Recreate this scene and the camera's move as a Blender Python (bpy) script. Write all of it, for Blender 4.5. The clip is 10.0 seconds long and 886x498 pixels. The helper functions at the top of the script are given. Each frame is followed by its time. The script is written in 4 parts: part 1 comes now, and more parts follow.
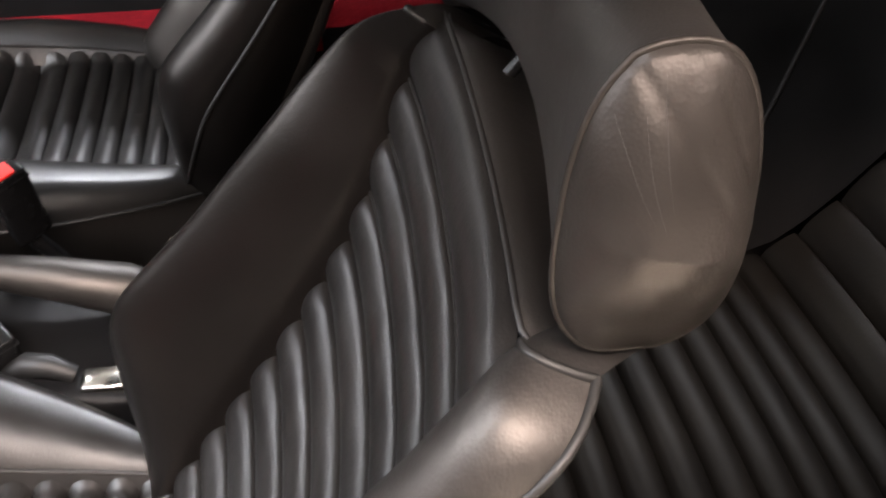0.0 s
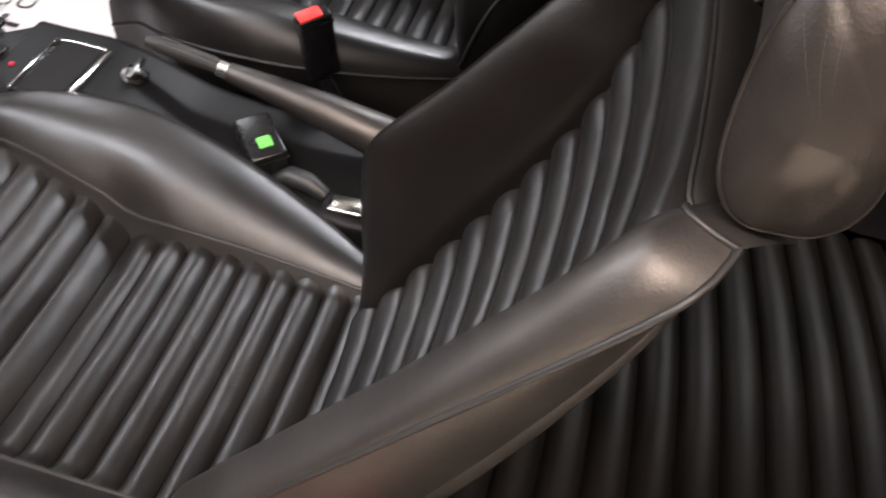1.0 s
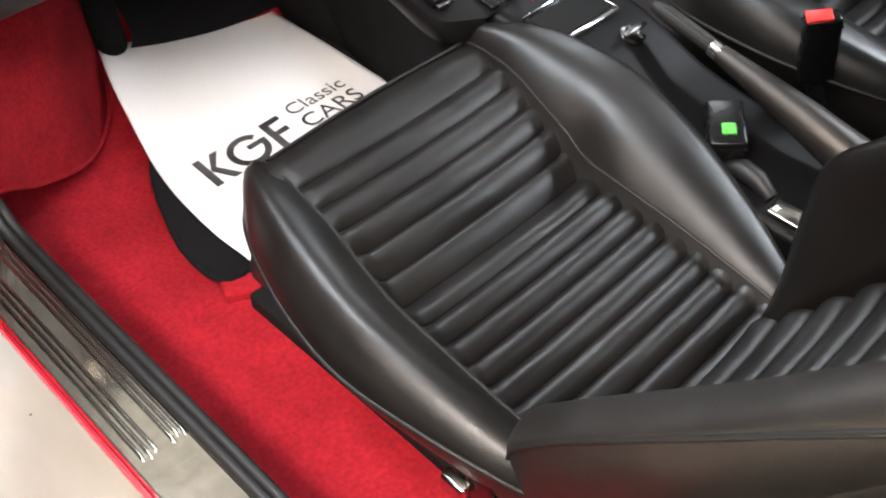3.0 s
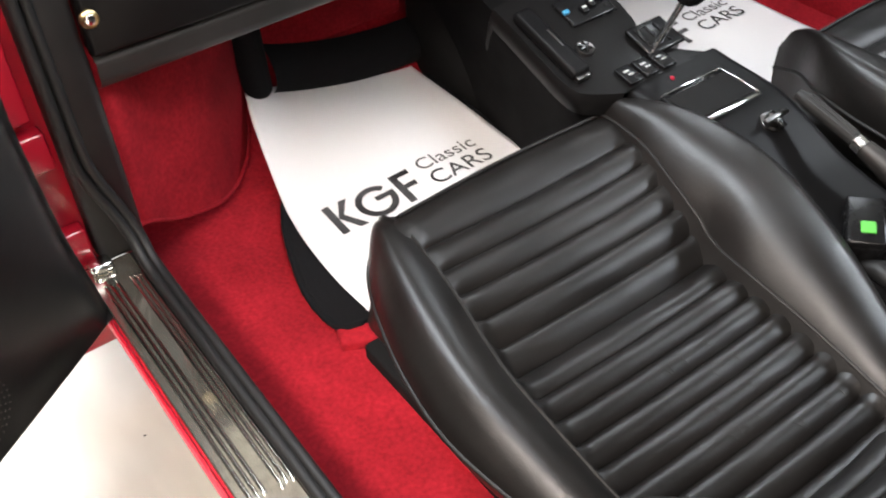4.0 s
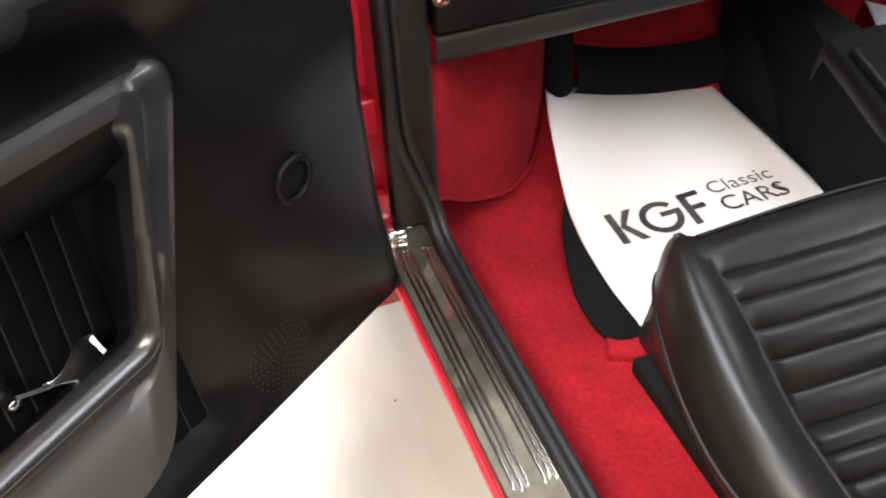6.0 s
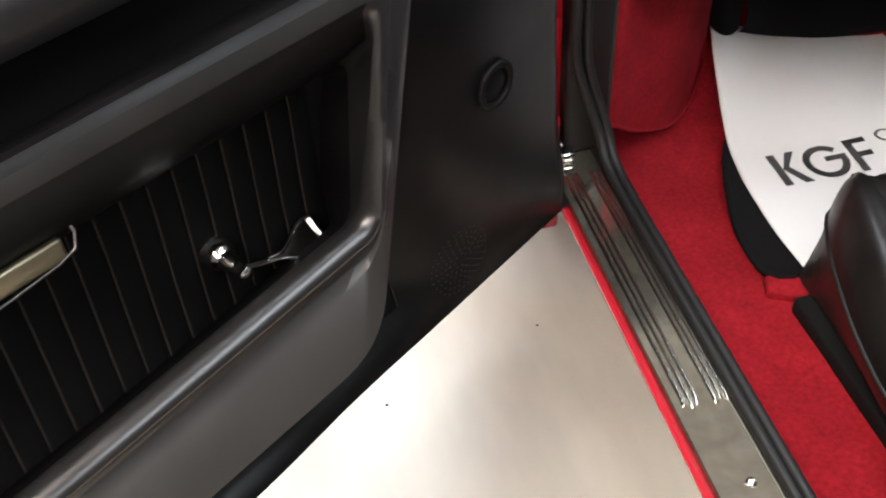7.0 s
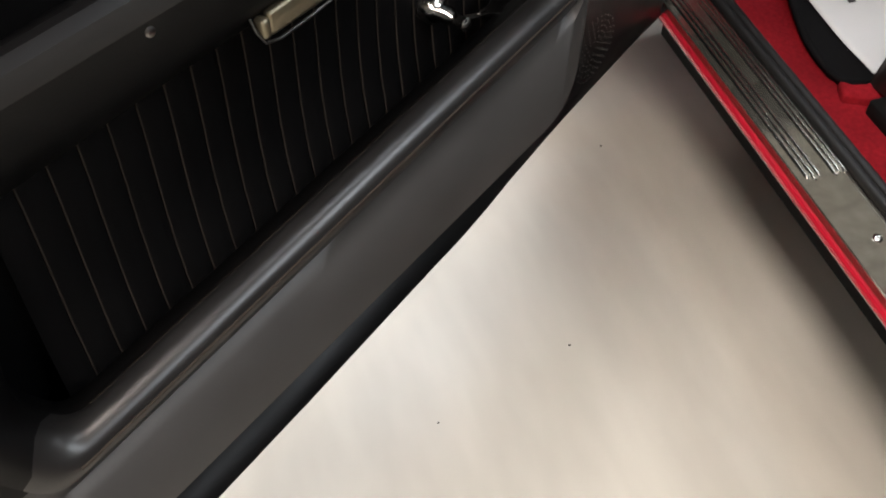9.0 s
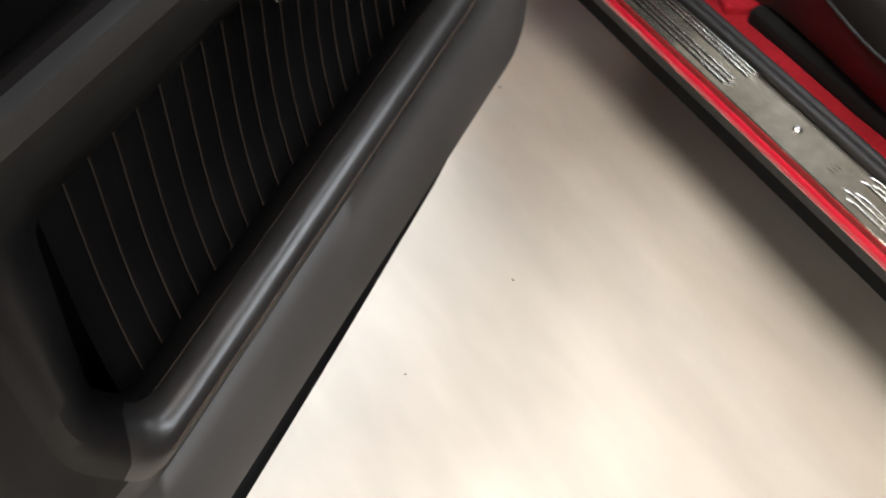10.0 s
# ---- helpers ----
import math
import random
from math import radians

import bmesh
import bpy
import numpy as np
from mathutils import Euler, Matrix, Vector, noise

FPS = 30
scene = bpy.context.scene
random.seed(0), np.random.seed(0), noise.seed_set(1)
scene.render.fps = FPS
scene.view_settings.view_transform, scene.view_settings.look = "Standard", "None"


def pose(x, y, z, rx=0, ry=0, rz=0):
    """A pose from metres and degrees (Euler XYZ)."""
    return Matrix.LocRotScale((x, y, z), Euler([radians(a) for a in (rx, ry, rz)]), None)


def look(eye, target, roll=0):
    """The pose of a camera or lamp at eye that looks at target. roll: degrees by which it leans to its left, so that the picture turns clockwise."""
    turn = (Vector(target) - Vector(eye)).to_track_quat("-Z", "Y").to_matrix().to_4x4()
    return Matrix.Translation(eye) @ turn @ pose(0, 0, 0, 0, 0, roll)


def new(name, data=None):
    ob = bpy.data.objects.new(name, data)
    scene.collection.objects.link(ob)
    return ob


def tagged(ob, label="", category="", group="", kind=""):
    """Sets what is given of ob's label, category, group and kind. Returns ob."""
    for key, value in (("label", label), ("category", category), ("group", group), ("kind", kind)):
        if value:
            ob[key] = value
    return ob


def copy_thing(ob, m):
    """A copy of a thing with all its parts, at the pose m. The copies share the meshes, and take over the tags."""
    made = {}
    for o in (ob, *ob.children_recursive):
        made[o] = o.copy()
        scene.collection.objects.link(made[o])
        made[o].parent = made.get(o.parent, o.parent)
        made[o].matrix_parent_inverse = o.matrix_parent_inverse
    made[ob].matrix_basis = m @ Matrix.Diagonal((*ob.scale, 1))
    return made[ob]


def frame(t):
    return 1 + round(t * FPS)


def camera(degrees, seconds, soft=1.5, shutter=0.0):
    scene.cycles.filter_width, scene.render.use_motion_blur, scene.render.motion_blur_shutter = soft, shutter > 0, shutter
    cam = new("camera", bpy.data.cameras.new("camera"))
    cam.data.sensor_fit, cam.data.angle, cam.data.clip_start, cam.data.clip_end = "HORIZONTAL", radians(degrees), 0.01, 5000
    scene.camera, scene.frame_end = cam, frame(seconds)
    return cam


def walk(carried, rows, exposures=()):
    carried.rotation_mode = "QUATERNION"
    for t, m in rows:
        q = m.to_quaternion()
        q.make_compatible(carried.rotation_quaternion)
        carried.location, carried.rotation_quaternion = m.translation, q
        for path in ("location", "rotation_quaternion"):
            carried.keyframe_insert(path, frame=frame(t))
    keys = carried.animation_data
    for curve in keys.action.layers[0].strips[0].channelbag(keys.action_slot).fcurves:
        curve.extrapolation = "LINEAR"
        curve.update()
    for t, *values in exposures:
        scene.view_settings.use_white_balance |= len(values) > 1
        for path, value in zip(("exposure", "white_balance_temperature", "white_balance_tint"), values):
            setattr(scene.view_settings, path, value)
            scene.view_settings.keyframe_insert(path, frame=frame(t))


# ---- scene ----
cam = camera(50.4, 10.0, 1.9, 0.25)
PATH = [
    (0, (0.142, -0.023, 1.195), (1.657, -0.269, -0.088), 0.8),
    (0.5, (0.07, -0.022, 1.207), (1.563, -0.047, -0.123), 3.7),
    (1, (0.017, -0.047, 1.217), (1.445, 0.196, -0.162), 4.4),
    (1.5, (-0.021, -0.059, 1.235), (1.294, 0.417, -0.195), 3.6),
    (2, (-0.018, -0.084, 1.239), (1.155, 0.63, -0.215), 0.7),
    (2.5, (-0.009, -0.084, 1.236), (1.047, 0.798, -0.216), -0.9),
    (3.8, (-0.007, -0.067, 1.257), (0.856, 1.107, -0.112), -2.5),
    (4, (-0.014, -0.058, 1.265), (0.829, 1.148, -0.09), -2.4),
    (4.5, (-0.024, -0.045, 1.278), (0.753, 1.25, -0.034), -2.4),
    (5, (-0.047, -0.028, 1.28), (0.665, 1.326, -0.008), -1.8),
    (5.2, (-0.056, -0.023, 1.282), (0.618, 1.349, -0.008), -1.8),
    (6.3, (-0.137, -0.01, 1.257), (0.251, 1.417, -0.09), -3.9),
    (6.5, (-0.164, -0.009, 1.257), (0.196, 1.411, -0.105), -3.9),
    (7, (-0.224, -0.028, 1.247), (0.027, 1.388, -0.143), -4.4),
    (7.5, (-0.295, -0.051, 1.252), (-0.102, 1.34, -0.172), -3.5),
    (8, (-0.395, -0.068, 1.242), (-0.129, 1.265, -0.225), -0.6),
    (8.5, (-0.466, -0.087, 1.231), (-0.133, 1.18, -0.28), 0.7),
    (9, (-0.514, -0.096, 1.203), (-0.15, 1.127, -0.337), -0.3),
    (9.5, (-0.541, -0.049, 1.178), (-0.156, 1.130, -0.391), -1.5),
    (9.8, (-0.594, -0.062, 1.195), (-0.101, 1.060, -0.378), 0.3),
    (10, (-0.655, -0.072, 1.203), (-0.016, 0.973, -0.372), 2.4),
]
EXPOSURES = [(0.0, 1.65, 6750, 20), (0.5, 1.83, 6750, 20), (1.0, 1.3, 6750, 20), (1.5, 1.42, 6550, 13), (2.5, 1.18, 6500, 14), (4.0, 0.97, 6500, 14), (4.5, 0.92, 6500, 14), (5.0, 0.95, 6500, 14), (6.5, 0.83, 6500, 13), (7.0, 0.31, 6500, 13), (7.5, 0.15, 6500, 13), (8.0, 0.14, 6500, 13), (9.0, -0.3, 6500, 13), (9.5, 0.05, 6500, 13), (10.0, 0.08, 6500, 13)]
walk(cam, [(t, look(eye, target, roll)) for t, eye, target, roll in PATH], EXPOSURES)

# ---- world and lights ----
world = bpy.data.worlds.new("showroom_air")
scene.world = world
world.use_nodes = True
world.node_tree.nodes["Background"].inputs["Color"].default_value = (0.9, 0.95, 1.0, 1)
world.node_tree.nodes["Background"].inputs["Strength"].default_value = 0.05


def tube_light(name, x, y, z, length, width, watts, colour, rz=0):
    lamp = bpy.data.lights.new(name, "AREA")
    lamp.shape, lamp.size, lamp.size_y, lamp.energy, lamp.color = "RECTANGLE", length, width, watts, colour
    ob = new(name, lamp)
    ob.matrix_world = pose(x, y, z, 0, 0, rz)
    return ob


WARM = (1.0, 0.90, 0.80)
COOL = (0.86, 0.95, 1.0)
# Unseen lamps; 0.8,5.9 and 3.8,-1.0 are added only to brighten reflections.
LAMPS = ((-1.05, -0.5, WARM, 90, 125), (-0.7, -3.2, WARM, 90, 80), (-2.6, 0.3, WARM, 90, 55), (-0.9, 4.2, COOL, 0, 60), (0.05, 2.1, COOL, 90, 66), (0.8, 5.9, COOL, 0, 220), (1.1, -0.6, COOL, 90, 55), (3.8, -1.0, COOL, 90, 160), (3.4, 3.2, COOL, 90, 60))
for lx, ly, tone, turn, watts in LAMPS:
    tube_light("ceiling_and_fill_lamp", lx, ly, 2.85, 2.4, 0.5, watts, tone, turn)


# ---- materials ----
def mat(name, colour, rough=0.5, metal=0.0, coat=0.0, spec=0.5):
    m = bpy.data.materials.new(name)
    m.use_nodes = True
    b = m.node_tree.nodes["Principled BSDF"]
    b.inputs["Base Color"].default_value = (*colour, 1)
    b.inputs["Roughness"].default_value = rough
    b.inputs["Metallic"].default_value = metal
    b.inputs["Coat Weight"].default_value = coat
    b.inputs["Specular IOR Level"].default_value = spec
    return m


def node(m, kind, **inputs):
    n = m.node_tree.nodes.new(kind)
    for key, value in inputs.items():
        n.inputs[key.replace("_", " ")].default_value = value
    return n


def wire(m, a, out, b, inp):
    m.node_tree.links.new(a.outputs[out], b.inputs[inp])


def coords(m):
    return m.node_tree.nodes.new("ShaderNodeTexCoord")


def vary(m, dark, light, scale, detail=4, lo=0.35, hi=0.65):
    """Two-tone colour from noise."""
    c, n, r = coords(m), node(m, "ShaderNodeTexNoise", Scale=scale, Detail=detail), m.node_tree.nodes.new("ShaderNodeValToRGB")
    r.color_ramp.elements[0].position, r.color_ramp.elements[1].position = lo, hi
    r.color_ramp.elements[0].color, r.color_ramp.elements[1].color = (*dark, 1), (*light, 1)
    wire(m, c, "Object", n, "Vector")
    wire(m, n, "Fac", r, "Fac")
    wire(m, r, "Color", m.node_tree.nodes["Principled BSDF"], "Base Color")
    return r


def rough_vary(m, scale, lo, hi):
    c, n, r = coords(m), node(m, "ShaderNodeTexNoise", Scale=scale, Detail=3.0), m.node_tree.nodes.new("ShaderNodeMapRange")
    r.inputs["To Min"].default_value, r.inputs["To Max"].default_value = lo, hi
    r.inputs["From Min"].default_value, r.inputs["From Max"].default_value = 0.22, 0.78
    wire(m, c, "Object", n, "Vector")
    wire(m, n, "Fac", r, "Value")
    wire(m, r, "Result", m.node_tree.nodes["Principled BSDF"], "Roughness")


def bumps(m, layers):
    """Chain of bumps; layers of (kind, scale, strength, distance)."""
    c, last = coords(m), None
    for kind, scale, strength, distance in layers:
        if kind == "cells":
            t = node(m, "ShaderNodeTexVoronoi", Scale=scale)
            out = "Distance"
        else:
            t = node(m, "ShaderNodeTexNoise", Scale=scale, Detail=5.0)
            out = "Fac"
        wire(m, c, "Object", t, "Vector")
        b = node(m, "ShaderNodeBump", Strength=strength, Distance=distance)
        wire(m, t, out, b, "Height")
        if last:
            wire(m, last, "Normal", b, "Normal")
        last = b
    wire(m, last, "Normal", m.node_tree.nodes["Principled BSDF"], "Normal")


def leather(name, dark, light, lo, hi, wrinkle=0.25, spec=0.5, grain=0.15, tint=(1, 1, 1)):
    m = mat(name, light, 0.4, spec=spec)
    m.node_tree.nodes["Principled BSDF"].inputs["Specular Tint"].default_value = (*tint, 1)
    vary(m, dark, light, 9)
    rough_vary(m, 14, lo, hi)
    bumps(m, [("cells", 520, grain, 0.0007), ("noise", 38, wrinkle, 0.004), ("noise", 130, grain, 0.0012)])
    return m


# Gloss tint stands in for warm light on these leathers.
WARM_GLOSS = (1.0, 0.92, 0.85)
LEATHER = leather("black_leather", (0.0052, 0.0047, 0.0044), (0.0090, 0.0081, 0.0075), 0.30, 0.42, 0.14, 0.40)
LEATHER_SIDE = leather("side_leather", (0.0048, 0.0044, 0.0041), (0.0085, 0.0077, 0.0072), 0.40, 0.54, 0.13, 0.62, tint=WARM_GLOSS)
# Both rear seat leathers are darkened to imitate the roof's shade.
LEATHER_REAR = leather("rear_shade_leather", (0.0022, 0.0020, 0.0019), (0.004, 0.0036, 0.0034), 0.45, 0.6, 0.10, 0.03)
LEATHER_RIB = leather("ribbed_shade_leather", (0.0026, 0.0023, 0.0021), (0.0040, 0.0034, 0.0028), 0.44, 0.56, 0.10, 0.07, tint=(1.0, 0.94, 0.84))
# Gloss is raised here to imitate light bouncing off the floor.
LEATHER_FLANK = leather("floor_lit_leather", (0.0052, 0.0045, 0.0041), (0.0092, 0.0080, 0.0072), 0.38, 0.50, 0.12, 0.72, tint=(1.0, 0.92, 0.85))
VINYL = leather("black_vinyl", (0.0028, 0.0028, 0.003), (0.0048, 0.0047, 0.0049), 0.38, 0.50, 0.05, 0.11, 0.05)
# Grey of the armrest face is sheen put into the base colour.
VINYL_SHEEN = leather("sheen_grey_vinyl", (0.025, 0.0246, 0.0243), (0.033, 0.0326, 0.0322), 0.42, 0.54, 0.04, 0.5, 0.06)
# Raised grey imitates lamp light on the ledge and the dash pad.
VINYL_MID = leather("grey_sheen_vinyl", (0.012, 0.0117, 0.0113), (0.019, 0.0185, 0.0178), 0.42, 0.54, 0.04, 0.25, 0.06)
VINYL_RAIL = leather("dull_vinyl", (0.006, 0.0058, 0.0057), (0.013, 0.0126, 0.0123), 0.45, 0.56, 0.04, 0.3, 0.05)
# Darkened copy for parts in shade: pocket pleats and console side.
VINYL_SHADE = leather("shade_vinyl", (0.0026, 0.0026, 0.0028), (0.0044, 0.0043, 0.0045), 0.66, 0.78, 0.06, 0.05, 0.12)
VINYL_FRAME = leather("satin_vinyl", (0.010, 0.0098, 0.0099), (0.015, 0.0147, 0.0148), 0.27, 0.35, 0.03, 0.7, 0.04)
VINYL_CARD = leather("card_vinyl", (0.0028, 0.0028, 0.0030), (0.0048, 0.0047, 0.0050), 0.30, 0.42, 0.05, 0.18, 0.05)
# Darker, less glossy leather copy imitates shade on the tunnel-side roll.
LEATHER_WING = leather("shaded_leather", (0.0030, 0.0026, 0.0024), (0.0040, 0.0034, 0.0031), 0.27, 0.35, 0.10, 0.19, tint=WARM_GLOSS)


LEATHER_WORN = leather("creased_leather", (0.0068, 0.0060, 0.0053), (0.0150, 0.0130, 0.0115), 0.30, 0.42, 0.16, 0.18, tint=WARM_GLOSS)
SCRATCH = mat("scuffed_leather", (0.013, 0.0115, 0.010), 0.6)
PIPING = mat("piping_leather", (0.010, 0.0095, 0.009), 0.46, spec=0.3)
PLASTIC = mat("black_plastic", (0.005, 0.005, 0.0053), 0.25, spec=0.22)
rough_vary(PLASTIC, 30, 0.20, 0.32)
CONSOLE = mat("console_plastic", (0.0042, 0.0040, 0.0040), 0.32, spec=0.13)
rough_vary(CONSOLE, 25, 0.26, 0.42)
bumps(CONSOLE, [("noise", 160, 0.12, 0.0008)])
DEEP = mat("matt_black", (0.005, 0.005, 0.005), 0.85, spec=0.15)
RUBBER = mat("black_rubber", (0.006, 0.006, 0.006), 0.5, spec=0.4)
rough_vary(RUBBER, 40, 0.42, 0.6)
bumps(RUBBER, [("noise", 120, 0.15, 0.001)])
CHROME = mat("chrome", (0.75, 0.74, 0.72), 0.12, 1.0)
ALUMINIUM = mat("polished_aluminium", (0.64, 0.59, 0.50), 0.15, 0.95)
vary(ALUMINIUM, (0.52, 0.475, 0.40), (0.70, 0.65, 0.56), 55, 6, 0.3, 0.7)
rough_vary(ALUMINIUM, 30, 0.06, 0.17)
bumps(ALUMINIUM, [("noise", 26, 0.05, 0.001), ("noise", 160, 0.04, 0.0004)])
STEEL = mat("dark_steel", (0.16, 0.155, 0.15), 0.3, 1.0)
RIB_METAL = mat("dull_dimmed_aluminium", (0.46, 0.44, 0.40), 0.2, 1.0)
BRASS = mat("brass", (0.55, 0.42, 0.22), 0.3, 1.0)
RED_PAINT = mat("red_paint", (0.40, 0.008, 0.022), 0.25, 0.0, 0.6)
RED_CLOTH = mat("red_button", (0.75, 0.02, 0.015), 0.45)
LAMP_RED = mat("red_lens", (0.36, 0.008, 0.03), 0.3)
GREEN = mat("green_button", (0.06, 0.33, 0.04), 0.5)
BLUE = mat("blue_button", (0.02, 0.15, 0.26), 0.4)
WHITE_MARK = mat("white_mark", (0.32, 0.32, 0.31), 0.5)
INK = mat("grey_ink", (0.035, 0.034, 0.036), 0.6)
vary(INK, (0.015, 0.015, 0.016), (0.06, 0.06, 0.062), 18)
INK_PALE = mat("pale_ink", (0.10, 0.10, 0.10), 0.6)
CARPET = mat("red_carpet", (0.34, 0.009, 0.015), 0.95, spec=0.08)
ramp = vary(CARPET, (0.185, 0.0070, 0.0115), (0.270, 0.0115, 0.0185), 150, 9, 0.3, 0.72)
nap = node(CARPET, "ShaderNodeTexNoise", Scale=9.0, Detail=5.0, Distortion=0.8)
lift = node(CARPET, "ShaderNodeMapRange", From_Min=0.3, From_Max=0.7, To_Min=0.78, To_Max=1.18)
brush = CARPET.node_tree.nodes.new("ShaderNodeVectorMath")
brush.operation = "MULTIPLY"
wire(CARPET, coords(CARPET), "Object", nap, "Vector")
wire(CARPET, nap, "Fac", lift, "Value")
wire(CARPET, ramp, "Color", brush, 0)
wire(CARPET, lift, "Result", brush, 1)
wire(CARPET, brush, "Vector", CARPET.node_tree.nodes["Principled BSDF"], "Base Color")
bumps(CARPET, [("noise", 420, 0.4, 0.003), ("noise", 60, 0.25, 0.003)])
CARPET_BLACK = mat("black_carpet", (0.008, 0.008, 0.009), 0.95, spec=0.1)
bumps(CARPET_BLACK, [("noise", 900, 0.9, 0.004)])
PAPER = mat("white_paper", (0.66, 0.67, 0.68), 0.34)
bumps(PAPER, [("noise", 14, 0.12, 0.004)])
HANDLE = mat("dull_brass_plate", (0.28, 0.25, 0.175), 0.42, 0.9)
rough_vary(HANDLE, 40, 0.34, 0.5)
HOLE = mat("hole_rim", (0.045, 0.041, 0.036), 0.6, spec=0.2)
STITCH = mat("stitching", (0.026, 0.021, 0.017), 0.8, spec=0.2)
FLOOR = mat("cream_floor_paint", (0.60, 0.575, 0.53), 0.36, spec=0.35)
# Cloudy tone imitates soft patches of light reflected in the floor.
floor_tone = vary(FLOOR, (0.455, 0.431, 0.368), (0.615, 0.592, 0.540), 1.9, 2, 0.15, 0.85)
# soft streaks of reflected light and shadow, painted across the floor slantwise
streak_map = node(FLOOR, "ShaderNodeMapping", Rotation=(0, 0, 0.5), Scale=(7.0, 2.2, 1.0))
streak = node(FLOOR, "ShaderNodeTexNoise", Scale=1.0, Detail=3.0, Roughness=0.55)
streak_range = node(FLOOR, "ShaderNodeMapRange", From_Min=0.25, From_Max=0.75, To_Min=0.82, To_Max=1.14)
streak_mix = FLOOR.node_tree.nodes.new("ShaderNodeVectorMath")
streak_mix.operation = "MULTIPLY"
wire(FLOOR, coords(FLOOR), "Object", streak_map, "Vector")
wire(FLOOR, streak_map, "Vector", streak, "Vector")
wire(FLOOR, streak, "Fac", streak_range, "Value")
wire(FLOOR, floor_tone, "Color", streak_mix, 0)
wire(FLOOR, streak_range, "Result", streak_mix, 1)
wire(FLOOR, streak_mix, "Vector", FLOOR.node_tree.nodes["Principled BSDF"], "Base Color")
bumps(FLOOR, [("noise", 5, 0.05, 0.003)])
WALL = mat("grey_wall_paint", (0.30, 0.30, 0.29), 0.7)
vary(WALL, (0.27, 0.27, 0.26), (0.33, 0.33, 0.32), 1.5)
# White for one unseen wall, added as a reflector for the leather.
WALL_REFLECTOR = mat("white_reflector_paint", (0.74, 0.74, 0.72), 0.7)
vary(WALL_REFLECTOR, (0.70, 0.70, 0.68), (0.78, 0.78, 0.76), 1.5)
GRIT = mat("dark_grit", (0.05, 0.045, 0.04), 0.8)


# ---- mesh helpers ----
def part(name, bm, material, parent=None, label="", smooth=True, sharp=50):
    me = bpy.data.meshes.new(name)
    if smooth:
        for f in bm.faces:
            f.smooth = True
    bm.to_mesh(me)
    if smooth:
        me.set_sharp_from_angle(angle=radians(sharp))
    bm.free()
    me.materials.append(material)
    ob = new(name, me)
    if parent:
        ob.parent = parent
        ob.matrix_parent_inverse = parent.matrix_world.inverted()
    if label:
        tagged(ob, label)
    return ob


def thing(name, x, y, z, label, category, group="", kind=""):
    ob = new(name)
    ob.matrix_world = pose(x, y, z)
    ob.empty_display_size = 0.05
    bpy.context.view_layer.update()
    return tagged(ob, label, category, group, kind)


def grid(fn, nu, nv, bm=None, loop_u=False):
    """Surface of fn(u, v) for u, v in 0..1."""
    bm = bm or bmesh.new()
    cols = nu if loop_u else nu + 1
    vs = [[bm.verts.new(fn(i / nu, j / nv)) for j in range(nv + 1)] for i in range(cols)]
    for i in range(nu):
        for j in range(nv):
            bm.faces.new((vs[i][j], vs[(i + 1) % cols][j], vs[(i + 1) % cols][j + 1], vs[i][j + 1]))
    return bm


def box(x0, y0, z0, x1, y1, z1, bevel=0.0, place=None, bm=None, segments=2):
    out = bm or bmesh.new()
    made = bmesh.ops.create_cube(out, size=1.0)["verts"]
    for v in made:
        v.co = Vector(((x0 + x1) / 2 + v.co.x * (x1 - x0), (y0 + y1) / 2 + v.co.y * (y1 - y0), (z0 + z1) / 2 + v.co.z * (z1 - z0)))
    if bevel:
        edges = list({e for v in made for e in v.link_edges})
        made = bmesh.ops.bevel(out, geom=edges, offset=bevel, segments=segments, affect="EDGES", profile=0.5)["verts"]
    if place:
        for v in out.verts:
            v.co = Vector(place(*v.co))
    return out


def sweep(points, radius, sides=8, bm=None, cap=True):
    """Round tube along points; radius a number or one per point."""
    bm = bm or bmesh.new()
    pts = [Vector(p) for p in points]
    radii = radius if isinstance(radius, (list, tuple)) else [radius] * len(pts)
    ahead = (pts[1] - pts[0]).normalized()
    side = ahead.orthogonal().normalized()
    rings = []
    for i, p in enumerate(pts):
        ahead = (pts[min(i + 1, len(pts) - 1)] - pts[max(i - 1, 0)]).normalized()
        side = (side - ahead * side.dot(ahead)).normalized()
        up = ahead.cross(side)
        rings.append([bm.verts.new(p + radii[i] * (math.cos(a) * side + math.sin(a) * up)) for a in (2 * math.pi * k / sides for k in range(sides))])
    for a, b in zip(rings, rings[1:]):
        for k in range(sides):
            bm.faces.new((a[k], a[(k + 1) % sides], b[(k + 1) % sides], b[k]))
    if cap:
        bm.faces.new(rings[0][::-1])
        bm.faces.new(rings[-1])
    return bm


def spun(profile, place=None, sides=24, bm=None):
    """Turned form from (radius, height) pairs, about local z."""
    bm = bm or bmesh.new()
    fn = place or (lambda x, y, z: (x, y, z))
    rings = [[bm.verts.new(fn(r * math.cos(a), r * math.sin(a), h)) for a in (2 * math.pi * k / sides for k in range(sides))] for r, h in profile]
    for a, b in zip(rings, rings[1:]):
        for k in range(sides):
            bm.faces.new((a[k], a[(k + 1) % sides], b[(k + 1) % sides], b[k]))
    bm.faces.new(rings[-1])
    bm.faces.new(rings[0][::-1])
    return bm


